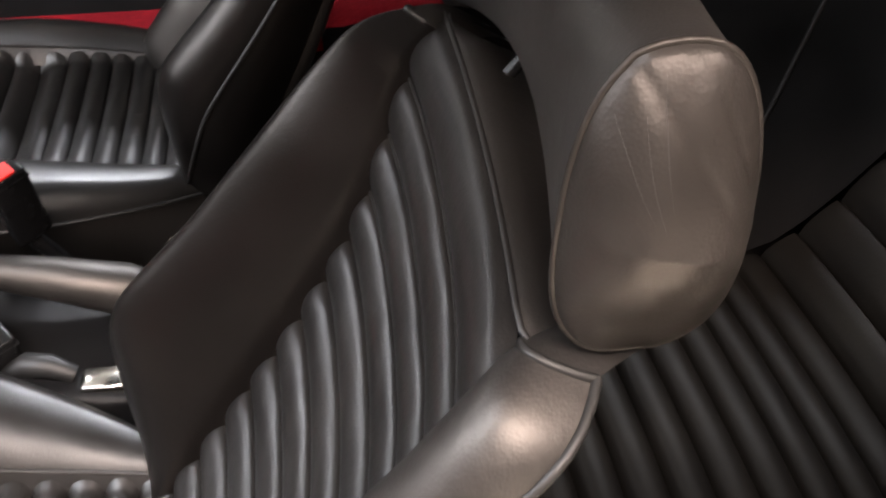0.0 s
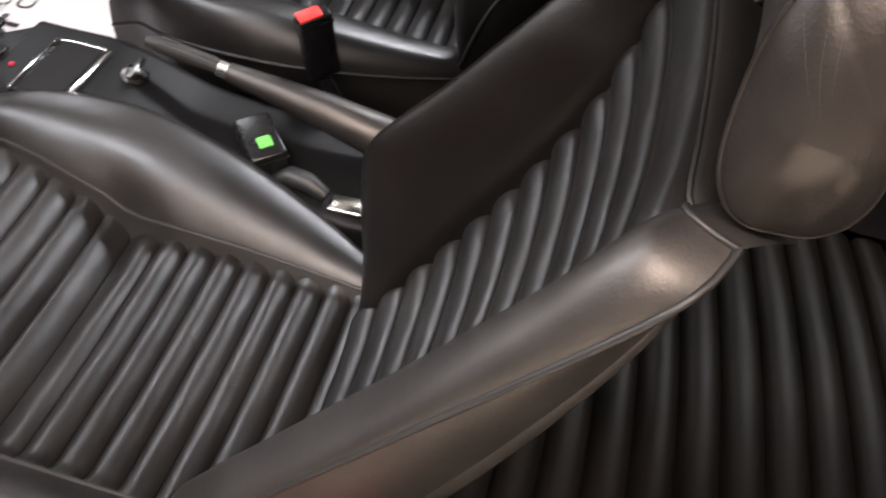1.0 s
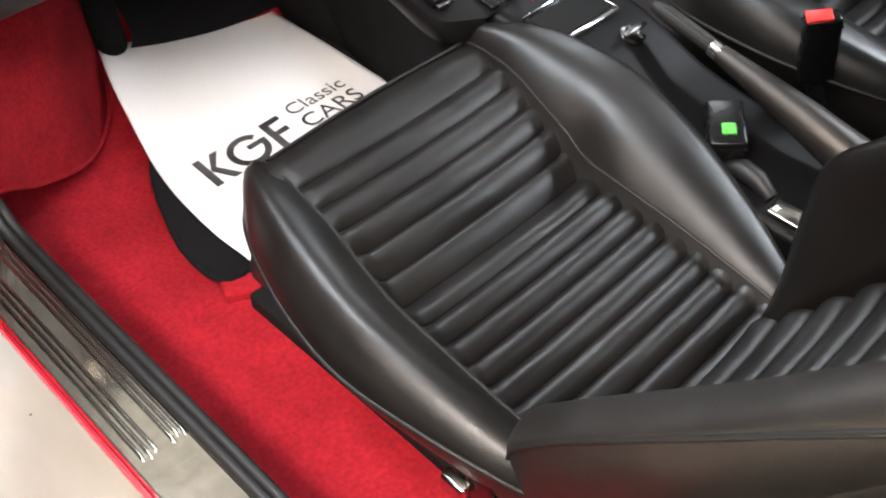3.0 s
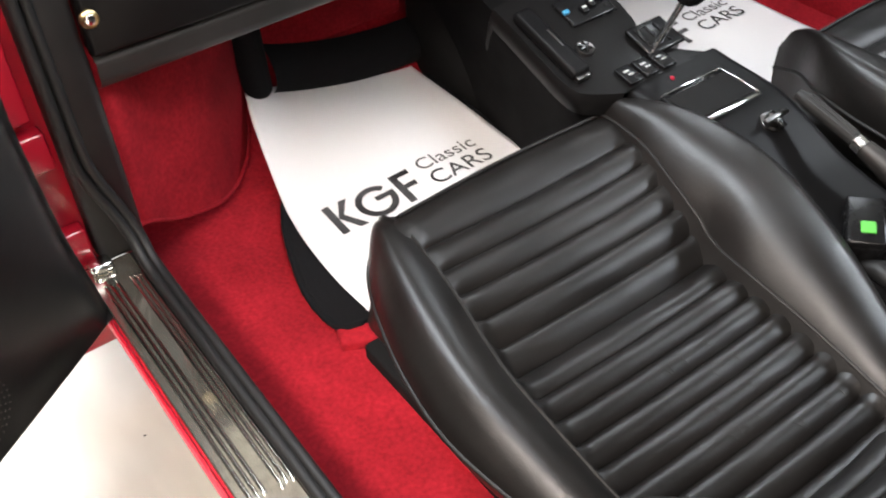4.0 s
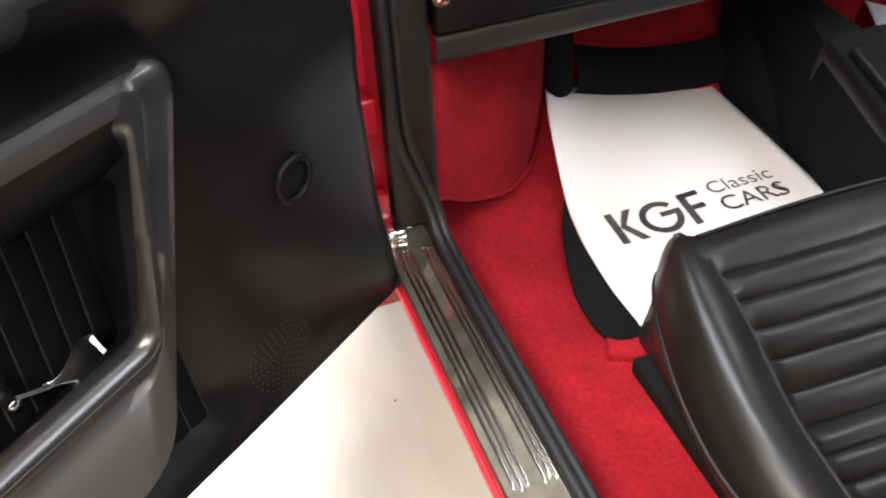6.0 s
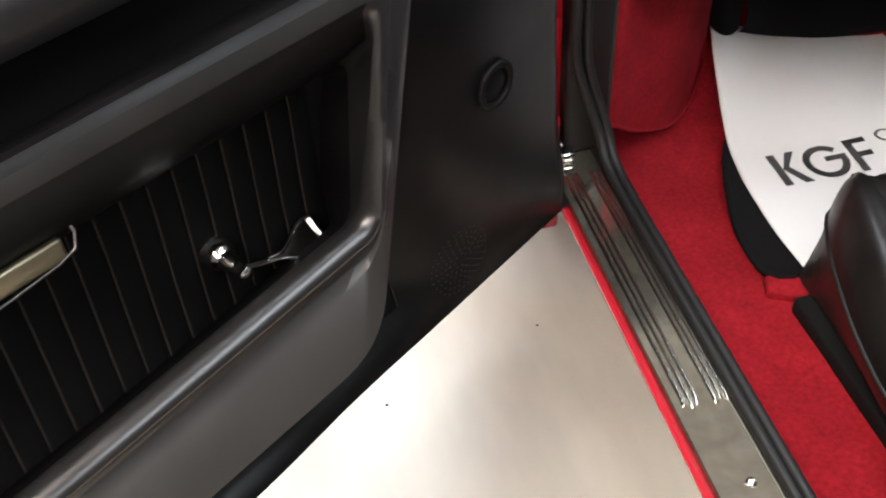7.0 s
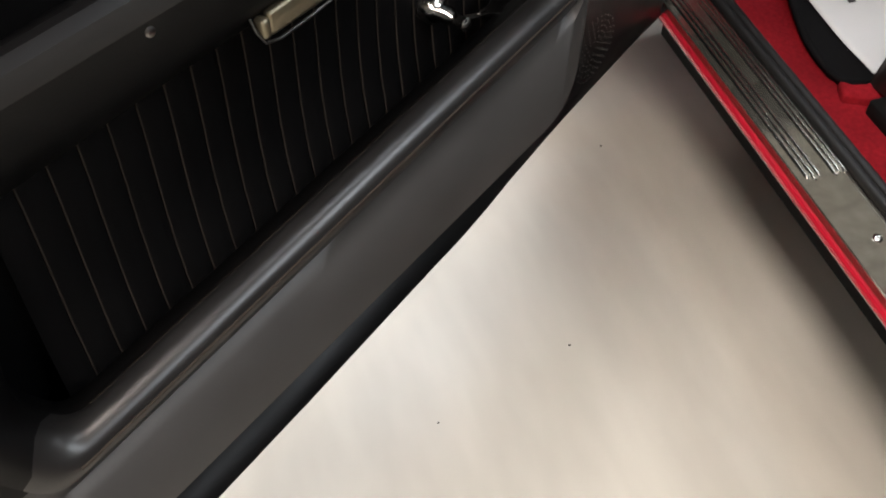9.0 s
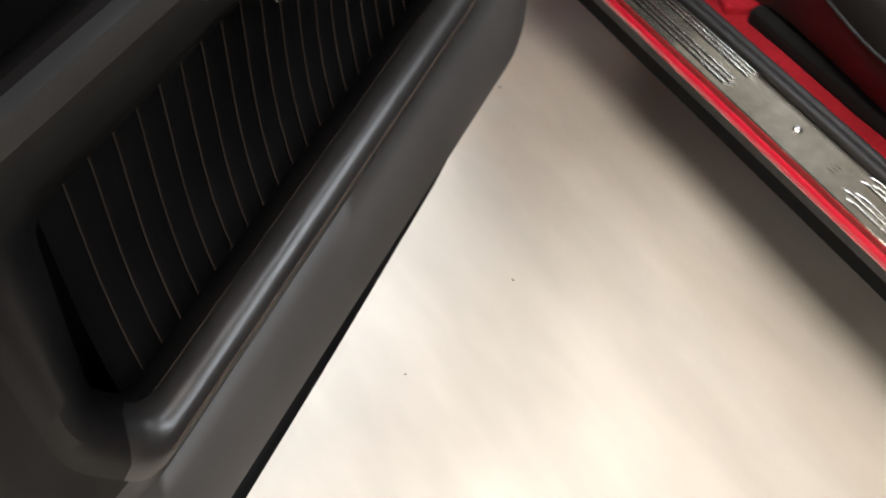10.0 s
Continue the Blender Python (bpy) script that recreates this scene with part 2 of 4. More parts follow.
def extrude_y(profile, y0, y1, bm=None, closed=True, steps=1):
    """An (x, z) outline carried along y."""
    bm = bm or bmesh.new()
    n = len(profile)
    rows = [[bm.verts.new((x, y0 + (y1 - y0) * k / steps, z)) for x, z in profile] for k in range(steps + 1)]
    for a, b in zip(rows, rows[1:]):
        for k in range(n if closed else n - 1):
            bm.faces.new((a[k], a[(k + 1) % n], b[(k + 1) % n], b[k]))
    if closed:
        bm.faces.new(rows[0])
        bm.faces.new(rows[-1][::-1])
    bmesh.ops.recalc_face_normals(bm, faces=bm.faces)
    return bm


def ease(a, b, x):
    t = min(1.0, max(0.0, (x - a) / (b - a)))
    return t * t * (3 - 2 * t)


def along(table, x):
    """Smooth value from (x, value) pairs in rising order."""
    return float(np.interp(x, [p[0] for p in table], [p[1] for p in table]))


def smooth_along(table, x):
    xs = [p[0] for p in table]
    if x <= xs[0]:
        return table[0][1]
    if x >= xs[-1]:
        return table[-1][1]
    i = max(k for k in range(len(xs)) if xs[k] <= x)
    i = min(i, len(xs) - 2)
    slope = lambda k: (table[min(k + 1, len(xs) - 1)][1] - table[max(k - 1, 0)][1]) / (xs[min(k + 1, len(xs) - 1)] - xs[max(k - 1, 0)])  # noqa: E731
    w = xs[i + 1] - xs[i]
    t = (x - xs[i]) / w
    a, b, m0, m1 = table[i][1], table[i + 1][1], slope(i) * w, slope(i + 1) * w
    return (2 * t**3 - 3 * t**2 + 1) * a + (t**3 - 2 * t**2 + t) * m0 + (3 * t**2 - 2 * t**3) * b + (t**3 - t**2) * m1


# ---- the showroom ----
tagged(part("ground", box(-6, -6, -0.1, 7, 7, 0), FLOOR, smooth=False), "cream painted showroom floor with a soft sheen", "floor", kind="structure")
tagged(part("ceiling", box(-6, -6, 3.0, 7, 7, 3.1), WALL, smooth=False), "plain grey showroom ceiling", "ceiling", kind="structure")
for wall_name, w in (("wall_north", (-6, 7, 0, 7, 7.1, 3)), ("wall_south", (-6, -6.1, 0, 7, -6, 3)), ("wall_west", (-6.1, -6, 0, -6, 7, 3)), ("wall_east", (7, -6, 0, 7.1, 7, 3))):
    white = wall_name == "wall_north"
    tagged(part(wall_name, box(*w), WALL_REFLECTOR if white else WALL, smooth=False), "unseen showroom wall, made white to brighten reflections" if white else "plain grey showroom wall", "wall", kind="structure")


# ---- car shell: sill, jamb, floor pan, dashboard ----
FLOOR_Z = 0.235
sill = thing("door_sill", 0.15, 0.4, 0, "red painted car sill with a ribbed aluminium tread plate", "sill")
part("sill_panel", extrude_y([(0.122, 0.352), (0.1135, 0.358), (0.1115, 0.363), (0.1115, 0.368), (0.114, 0.3715), (0.1175, 0.3715), (0.1205, 0.366), (0.200, 0.36), (0.200, 0.352)], -0.9, 1.02), RED_PAINT, sill, "glossy red painted sill edge", smooth=False)
# Underside is made black to stop red bounce light on the floor.
part("sill_underside", extrude_y([(0.40, 0.13), (0.198, 0.225), (0.198, 0.298), (0.124, 0.351), (0.206, 0.351), (0.206, 0.228), (0.40, 0.14)], -0.9, 1.02), DEEP, sill, "lower sill, blackened to keep red bounce light off the floor", smooth=False)
plate = part("tread_plate", extrude_y([(0.1215, 0.364), (0.1215, 0.378), (0.123, 0.3795), (0.186, 0.3795), (0.188, 0.378), (0.188, 0.364)], -0.9, 1.0), ALUMINIUM, sill, "polished aluminium tread plate", False)


def rib_bar(x, y0, y1, w):
    def fn(u, v):
        y = y0 + (y1 - y0) * v
        end = min(1.0, (y1 - y) / 0.01 + 0.05, (y - y0) / 0.006 + 0.05)
        return (x + w * (u - 0.5), y, 0.3792 + 0.0032 * math.sin(math.pi * u) * end)
    bm = bmesh.new()
    vs = []
    for k in [0, 0.006, 0.015, 0.03] + [0.03 + 0.94 * i / 12 for i in range(1, 12)] + [0.97, 0.985, 0.994, 1]:
        vs.append([bm.verts.new(fn(i / 6, k)) for i in range(7)])
    for a, b in zip(vs, vs[1:]):
        for i in range(6):
            bm.faces.new((a[i], a[i + 1], b[i + 1], b[i]))
    return bm


# Ribs use a darker metal to imitate the dark door they reflect.
for i, x in enumerate((0.1345, 0.1425, 0.1505, 0.1705, 0.1775, 0.1845)):
    part("rib", rib_bar(x, 0.533 - (0.004 if i % 2 else 0), 0.955, 0.0062), RIB_METAL, plate)
    part("rib", rib_bar(x, -0.6, 0.315 + (0.012 if i % 2 else 0), 0.0062), RIB_METAL, plate)
part("screw", spun([(0.0062, 0.0), (0.006, 0.0016), (0.004, 0.0032), (0.0012, 0.0036)], lambda a, b, c: (0.161 + a, 0.428 + b, 0.379 + c), 16), CHROME, plate, "chrome screw head")
for k in range(3):
    part("stamp_mark", box(0.148 + 0.006 * k, 0.352, 0.3794, 0.150 + 0.006 * k, 0.362, 0.3800), ALUMINIUM, plate, smooth=False)

seal = thing("door_seal", 0.21, 0.4, 0.36, "black rubber door seal along the sill and up the jamb", "door seal")


def seal_run(x, up_x, r, top):
    # runs along the sill, then sweeps outwards and up the front pillar
    pts = [(x, -0.9 + 0.15 * k, top) for k in range(12)] + [(x, 0.86, top), (x, 0.92, top + 0.003), (x - 0.001, 0.955, top + 0.012)]
    for k in range(1, 9):
        w = k / 8
        pts.append((x + (up_x - x) * ease(0.0, 1.0, w), 0.97 + 0.026 * ease(0.0, 0.5, w), top + 0.014 + 0.17 * w))
    pts += [(up_x - 0.004 * k / 6, 0.997 + 0.004 * k / 6, top + 0.19 + 0.5 * k / 6) for k in range(1, 7)]
    return sweep(pts, r, 10)


part("outer_lip", seal_run(0.1945, 0.157, 0.0075, 0.383), RUBBER, seal)
part("inner_roll", seal_run(0.2065, 0.172, 0.0072, 0.384), RUBBER, seal)
part("sill_trim", extrude_y([(0.188, 0.30), (0.188, 0.377), (0.204, 0.382), (0.212, 0.378), (0.2145, 0.365), (0.2145, 0.24), (0.20, 0.24)], -0.9, 1.0), RUBBER, seal)

pillar = thing("front_pillar", 0.2, 1.05, 0.3, "black trimmed front door pillar with red painted jamb", "car pillar")
part("pillar_trim", box(0.150, 1.0, 0.375, 0.2185, 1.09, 1.15, 0.010), VINYL_RAIL, pillar, "dull black vinyl pillar trim")
# Unseen block added to keep overhead light off the jamb.
part("jamb_shade", box(-0.03, 1.04, 0.91, 0.23, 1.75, 0.96, 0.01), RED_PAINT, pillar)
part("jamb", box(0.02, 1.035, 0.2, 0.157, 1.3, 1.1, 0.006), RED_PAINT, pillar, "glossy red painted jamb")
for z0, z1, w in ((0.38, 0.44, 0.145), (0.545, 0.60, 0.140), (0.62, 0.76, 0.132)):
    part("hinge_step", box(0.05, 1.008, z0, w, 1.036, z1, 0.004), RED_PAINT, pillar)
part("striker", box(0.128, 0.978, 0.380, 0.160, 1.004, 0.394, 0.005), CHROME, pillar, "bright metal bracket")

# carpeted floor pan
def carpet_floor(u, v):
    x, y = 0.2155 + 0.7045 * u, -0.12 + 1.50 * v
    z = FLOOR_Z + 0.003 * noise.noise(Vector((x * 14, y * 14, 0)))
    z += 0.12 * ease(1.28, 1.40, y)
    return (x, y, z)


tagged(part("floor", grid(carpet_floor, 60, 120), CARPET), "red carpet covering the car's floor pan", "carpet", kind="structure")
tagged(part("floor_right", grid(lambda u, v: (1.12 + 0.72 * u, -0.12 + 1.5 * v, FLOOR_Z + 0.12 * ease(1.28, 1.40, -0.12 + 1.5 * v) + 0.002 * noise.noise(Vector((u * 9, v * 20, 3)))), 30, 50), CARPET), "red carpet covering the driver's floor pan", "carpet", kind="structure")

kick = thing("kick_panel", 0.26, 1.2, FLOOR_Z, "red carpeted side panel beside the footwell", "kick panel")


def kick_face(u, v):
    # wheel arch: its hem drops from the sill to the floor and swings inwards
    x = smooth_along([(0.0, 0.212), (0.12, 0.236), (0.3, 0.290), (0.5, 0.374), (0.68, 0.434), (0.84, 0.490), (1.0, 0.540)], u)
    y = smooth_along([(0.0, 1.025), (0.12, 1.032), (0.3, 1.083), (0.5, 1.138), (0.68, 1.20), (0.84, 1.268), (1.0, 1.352)], u)
    low = smooth_along([(0.0, 0.398), (0.12, 0.388), (0.3, 0.330), (0.5, 0.280), (0.68, 0.254), (0.84, 0.252), (1.0, 0.275)], u)
    return (x + 0.006 * math.sin(v * 3.1), y, low + (0.86 - low) * v)


part("side_carpet", grid(kick_face, 30, 24), CARPET, kick)
part("hem", sweep([Vector(kick_face(i / 24, 0.0)) + Vector((0.003, 0, 0)) for i in range(25)], 0.0035, 8), CARPET, kick, "stitched red hem")

toe = thing("toe_board", 0.73, 1.4, FLOOR_Z, "dark red carpeted toe board with a black heel pad", "toe board")
part("board", box(0.53, 1.40, 0.22, 0.99, 1.45, 0.86, 0.01), CARPET, toe)
part("heel_pad", grid(lambda u, v: (0.585 + 0.36 * u, 1.352 - 0.055 * math.sin(math.pi * (0.06 + 0.9 * v)) ** 0.7, 0.246 + 0.058 * (1 - u) ** 2.5 + 0.105 * v), 20, 12), CARPET_BLACK, toe, "black carpet heel pad")
# Black carpet stands in for red carpet in deep shade.
part("side_roll", sweep([(0.568, 1.335, 0.31), (0.560, 1.325, 0.33), (0.553, 1.325, 0.40), (0.55, 1.33, 0.50), (0.55, 1.335, 0.66)], [0.014, 0.026, 0.03, 0.03, 0.03], 12), CARPET_BLACK, toe)

# Unseen panel added to block light entering the footwell from ahead.
tagged(part("wall_front", box(0.16, 1.47, 0.15, 1.95, 1.52, 0.95), DEEP, smooth=False), "unseen black bulkhead added to keep light out of the footwell", "bulkhead", kind="structure")
toe_r = thing("toe_board", 1.5, 1.4, FLOOR_Z, "dark red carpeted toe board beyond the driver's mat", "toe board")
part("board", box(1.12, 1.40, 0.22, 1.85, 1.46, 0.9, 0.01), CARPET, toe_r)

dash = thing("dashboard", 0.7, 1.15, 0.62, "black vinyl dashboard with a padded lower edge", "dashboard")


def dash_face(u, v):
    x = 0.224 + 1.6 * u
    prof = [(0.0, 1.10, 0.620), (0.12, 1.045, 0.617), (0.2, 1.024, 0.622), (0.26, 1.008, 0.632), (0.30, 1.003, 0.642), (0.42, 1.000, 0.668), (0.45, 1.006, 0.674), (0.48, 1.022, 0.678), (0.75, 1.03, 0.78), (0.9, 1.02, 0.83), (1.0, 1.10, 0.86)]
    return (x, along([(a, b) for a, b, c in prof], v), along([(a, c) for a, b, c in prof], v) + 0.016 * u)


part("dash_panel", grid(lambda u, v: dash_face(u, 0.46 + 0.54 * v), 24, 32), VINYL, dash)
part("dash_pad", grid(lambda u, v: dash_face(u, 0.46 * v), 24, 28), VINYL_MID, dash, "padded vinyl lower edge, greyed for reflected light")
part("dash_end", box(0.212, 1.03, 0.62, 0.235, 1.3, 0.86, 0.003), VINYL, dash)
part("dash_top", box(0.224, 1.09, 0.84, 1.83, 1.45, 0.875, 0.01), VINYL, dash)
lid = part("glovebox_lid", box(0.222, 0.992, 0.680, 0.62, 1.026, 0.815, 0.006), VINYL, dash, "black glovebox lid")
part("lock_ring", spun([(0.0115, 0), (0.0115, 0.004), (0.009, 0.006), (0.0085, 0.003)], lambda a, b, c: (0.230 + a, 0.992 - c, 0.732 + b)), BRASS, lid, "worn brass lock")
part("lock_core", spun([(0.007, 0), (0.007, 0.0055), (0.0055, 0.007)], lambda a, b, c: (0.230 + a, 0.992 - c, 0.732 + b)), CHROME, lid)
part("badge", spun([(0.013, 0), (0.013, 0.003), (0.010, 0.005), (0.003, 0.0055)], lambda a, b, c: (0.545 + a, 0.992 - c, 0.722 + b)), BRASS, lid, "small round metal badge")
part("corner_pad", box(0.222, 0.985, 0.785, 0.27, 1.03, 0.83, 0.01), VINYL, dash)

# tunnel and console
console = thing("centre_console", 0.98, 0.7, FLOOR_Z, "black vinyl centre console with switches and gauges", "console")
DECK = [(-0.1, 0.375), (0.2, 0.385), (0.35, 0.405), (0.48, 0.43), (0.56, 0.462), (0.62, 0.482), (0.70, 0.488), (0.77, 0.496), (0.85, 0.518), (0.93, 0.540), (1.0, 0.556), (1.08, 0.57)]


def deck_z(y):
    return smooth_along(DECK, y)


def tunnel(u, v):
    y = -0.1 + 0.84 * v
    z = deck_z(y)
    side = abs(2 * u - 1)
    x = 0.985 + 0.098 * (2 * u - 1)
    k = max(0.0, (side - 0.82) / 0.18)
    drop = z - FLOOR_Z
    if side > 0.82:
        a = k * math.pi / 2
        return (0.985 + math.copysign(0.080 + 0.020 * math.sin(a), 2 * u - 1), y, z - (0.02 * (1 - math.cos(a)) if k < 1 else drop))
    return (x, y, z + 0.003 * math.cos(side * 1.9))


bm = grid(tunnel, 36, 40)
part("tunnel_cover", bm, VINYL, console, "black vinyl tunnel cover")
part("tunnel_side", box(0.887, -0.1, 0.2, 1.083, 0.74, 0.385, 0.01), VINYL, console)


def upper(u, v):
    """The wider switch panel that climbs towards the dashboard."""
    y = 0.735 + 0.25 * v
    half_l = smooth_along([(0.735, 0.100), (0.765, 0.150), (0.79, 0.162), (0.85, 0.163), (1.1, 0.15)], y)
    half_r = smooth_along([(0.735, 0.085), (0.77, 0.045), (0.80, 0.012), (0.85, 0.030), (0.92, 0.030), (0.96, -0.02), (0.985, -0.06)], y)
    z = deck_z(y) - 0.05 * ease(0.93, 1.0, v) ** 2
    if u < 0.12:
        k = u / 0.12
        return (0.975 - half_l - 0.004 * math.sin(k * 3.1), y, z - 0.03 * (1 - k) ** 1.0 * 1.2)
    if u > 0.88:
        k = (1 - u) / 0.12
        return (0.975 + half_r + 0.004 * math.sin(k * 3.1), y, z - 0.04 * (1 - k))
    w = (u - 0.12) / 0.76
    return (0.975 - half_l + (half_l + half_r) * w, y, z + 0.004 * math.sin(w * math.pi))


part("switch_panel", grid(upper, 40, 36), CONSOLE, console, "raised black switch panel")


def flank(u, v):
    y = 0.74 + 0.58 * u
    top = deck_z(min(y, 1.08)) - 0.034
    x0 = 0.975 - smooth_along([(0.735, 0.085), (0.765, 0.128), (0.79, 0.15), (0.85, 0.152), (1.1, 0.12), (1.4, 0.08)], y)
    return (x0 + 0.045 * (1 - v) ** 1.3 + 0.012 * math.sin(v * 3), y, FLOOR_Z + (top - FLOOR_Z) * v)


part("side_panel", grid(flank, 30, 16), VINYL_SHADE, console, "black vinyl side of the console")
part("core", box(0.90, 0.745, 0.2, 1.0, 1.35, 0.47, 0.01), DEEP, console)


def on_deck(x, y, dz=0.0):
    return Vector((x, y, deck_z(y) + dz))


def tilt_place(x, y, dz=0.0):
    """Puts local forms on the sloping deck."""
    slope = math.atan2(deck_z(y + 0.01) - deck_z(y - 0.01), 0.02)
    m = Matrix.Translation(on_deck(x, y, dz)) @ Matrix.Rotation(slope, 4, "X")
    return lambda a, b, c: m @ Vector((a, b, c))


ash = part("ashtray", box(-0.064, -0.038, -0.003, 0.064, 0.038, 0.004, 0.003, tilt_place(0.968, 0.652, 0.003)), PLASTIC, console, "black ashtray lid with chrome edges")
part("lid_panel", box(-0.060, -0.030, 0.0, 0.060, 0.030, 0.0025, 0.001, tilt_place(0.968, 0.652, 0.006)), DEEP, ash)
for dy, hy, side in ((-0.0375, 0.0032, 0.062), (0.0385, 0.001, 0.064)):
    part("chrome_bar", box(-side, dy - hy * (1.3 if dy < 0 else 0.8), 0.0, side, dy + hy, 0.0065, 0.0015, tilt_place(0.968, 0.652, 0.003)), CHROME, ash, "chrome edge strip")
part("chrome_bar", box(0.060, -0.036, 0.0, 0.0635, 0.036, 0.006, 0.0012, tilt_place(0.968, 0.652, 0.003)), CHROME, ash)
part("recess", box(-0.045, -0.006, -0.001, 0.0, 0.008, 0.0012, 0.0005, tilt_place(0.935, 0.572, 0.004)), DEEP, console)
knob = part("ignition_knob", spun([(0.017, 0), (0.017, 0.004), (0.012, 0.006), (0.011, 0.016), (0.008, 0.018)], tilt_place(1.008, 0.572, 0.002), 20), STEEL, console, "dark steel rotary knob with wings")
part("wing", box(-0.024, -0.004, 0.012, 0.024, 0.004, 0.02, 0.002, tilt_place(1.008, 0.572, 0.002)), STEEL, knob)
part("wing", box(-0.005, -0.02, 0.010, 0.005, 0.01, 0.018, 0.002, tilt_place(1.008, 0.572, 0.002)), PLASTIC, knob)
part("pin", spun([(0.0055, -0.004), (0.0055, 0.006), (0.003, 0.012)], tilt_place(0.955, 0.487, 0.002), 12), BRASS, console, "small brass pin")
part("warning_lamp", spun([(0.0034, 0), (0.0034, 0.002), (0.0016, 0.0035)], tilt_place(0.957, 0.718, 0.003), 12), LAMP_RED, console, "small red warning lamp")
for k in range(3):
    sw = part("switch", box(-0.014, -0.019, -0.002, 0.014, 0.019, 0.007, 0.002, tilt_place(0.905 + 0.034 * k, 0.757, 0.003)), PLASTIC, console, "black rocker switch")
    part("switch_mark", box(-0.007, 0.004, 0.0072, 0.003, 0.007, 0.0078, 0, tilt_place(0.905 + 0.034 * k, 0.757, 0.003)), WHITE_MARK, sw, smooth=False)
    part("switch_mark", box(-0.004, -0.004, 0.0072, 0.006, -0.002, 0.0078, 0, tilt_place(0.905 + 0.034 * k, 0.757, 0.003)), WHITE_MARK, sw, smooth=False)
lighter = part("heater_dial", spun([(0.015, 0), (0.015, 0.003), (0.0135, 0.005), (0.012, 0.004)], tilt_place(0.885, 0.832, 0.003), 24), STEEL, console, "round dark steel dial")
for k in range(3):
    arm_a = k * math.pi / 3 + 0.3
    part("dial_spoke", sweep([tilt_place(0.885, 0.832, 0.009)(0.011 * math.cos(arm_a) * q, 0.011 * math.sin(arm_a) * q, 0.0) for q in (-1, 0, 1)], [0.0015, 0.003, 0.0015], 6), PLASTIC, lighter)
cyl = part("grab_pad", box(-0.0165, -0.074, -0.004, 0.0165, 0.074, 0.015, 0.007, tilt_place(0.8405, 0.862, 0.004), segments=4), VINYL, console, "padded black grab block")
part("pad_tip", box(-0.013, -0.081, -0.001, 0.013, -0.073, 0.007, 0.002, tilt_place(0.8405, 0.862, 0.004)), STEEL, cyl, "bright metal end of the pad")
part("pad_slot", box(-0.0015, -0.02, 0.0146, 0.0015, 0.018, 0.0158, 0, tilt_place(0.846, 0.862, 0.004)), STEEL, cyl, smooth=False)
gauge = part("vent_panel", box(-0.045, -0.028, -0.002, 0.045, 0.030, 0.005, 0.003, tilt_place(0.945, 0.90, 0.004)), PLASTIC, console, "heater control panel")
part("blue_slider", box(-0.006, -0.004, 0.0, 0.006, 0.004, 0.006, 0.002, tilt_place(0.905, 0.900, 0.008)), BLUE, gauge, "blue heater knob")
for k in range(3):
    part("control", box(-0.006, -0.009, 0, 0.006, 0.009, 0.008, 0.002, tilt_place(0.935 + 0.02 * k, 0.892 + 0.006 * k, 0.008)), PLASTIC, gauge)
    part("control_mark", box(-0.004, -0.001, 0.008, 0.004, 0.002, 0.009, 0, tilt_place(0.935 + 0.02 * k, 0.892 + 0.006 * k, 0.008)), WHITE_MARK, gauge, smooth=False)

lever = thing("gear_lever", 0.995, 0.79, deck_z(0.79), "chrome gear lever with a round black knob in a black gate", "gear lever")
gate = part("gate", box(-0.036, -0.030, 0, 0.040, 0.032, 0.008, 0.004, tilt_place(1.0, 0.80, 0.003)), PLASTIC, lever, "black gear gate with chrome fingers")
for k in range(3):
    part("gate_finger", box(-0.026 + 0.02 * k, -0.020, 0.0075, -0.022 + 0.02 * k, 0.022, 0.0105, 0.001, tilt_place(1.0, 0.80, 0.003)), PLASTIC, gate)
part("stick", sweep([(0.992, 0.786, 0.505), (0.985, 0.763, 0.55), (0.978, 0.735, 0.605)], [0.006, 0.005, 0.005], 12), CHROME, lever, "bright steel stick")
ball = bmesh.new()
bmesh.ops.create_uvsphere(ball, u_segments=32, v_segments=20, radius=0.0245)
for v in ball.verts:
    v.co = v.co + Vector((0.976, 0.724, 0.628))
kb = part("knob", ball, PLASTIC, lever, "glossy black ball knob")
for k in range(6):
    cx, cz = (k % 3 - 1) * 0.006, (k // 3) * 0.008 - 0.004
    q = Vector((cx - 0.006, -0.012, 0.021 + cz * 0.4))
    q = q.normalized() * 0.0247
    part("shift_mark", box(-0.0018, -0.0018, -0.0004, 0.0018, 0.0018, 0.0004, 0, lambda a, b, c, q=q: (0.976 + q.x + a, 0.724 + q.y + b, 0.628 + q.z + c)), WHITE_MARK, kb, smooth=False)

brake = thing("handbrake", 1.03, 0.25, deck_z(0.25), "black sleeved handbrake lever with a chrome ring", "handbrake")
part("sleeve", sweep([(1.024, 0.16, 0.40), (1.025, 0.22, 0.43), (1.03, 0.30, 0.452), (1.038, 0.38, 0.468), (1.044, 0.445, 0.48)], [0.026, 0.032, 0.026, 0.019, 0.0135], 16), LEATHER_SIDE, brake, "black leather sleeve")
part("ring", sweep([(1.044, 0.444, 0.480), (1.0455, 0.46, 0.4835)], 0.0125, 14), CHROME, brake, "chrome ring")
grip = part("grip", sweep([(1.0455, 0.46, 0.4835), (1.047, 0.50, 0.492), (1.048, 0.545, 0.501), (1.048, 0.565, 0.505)], [0.0105, 0.0115, 0.0115, 0.008], 14), VINYL_MID, brake, "ribbed grey-black grip")
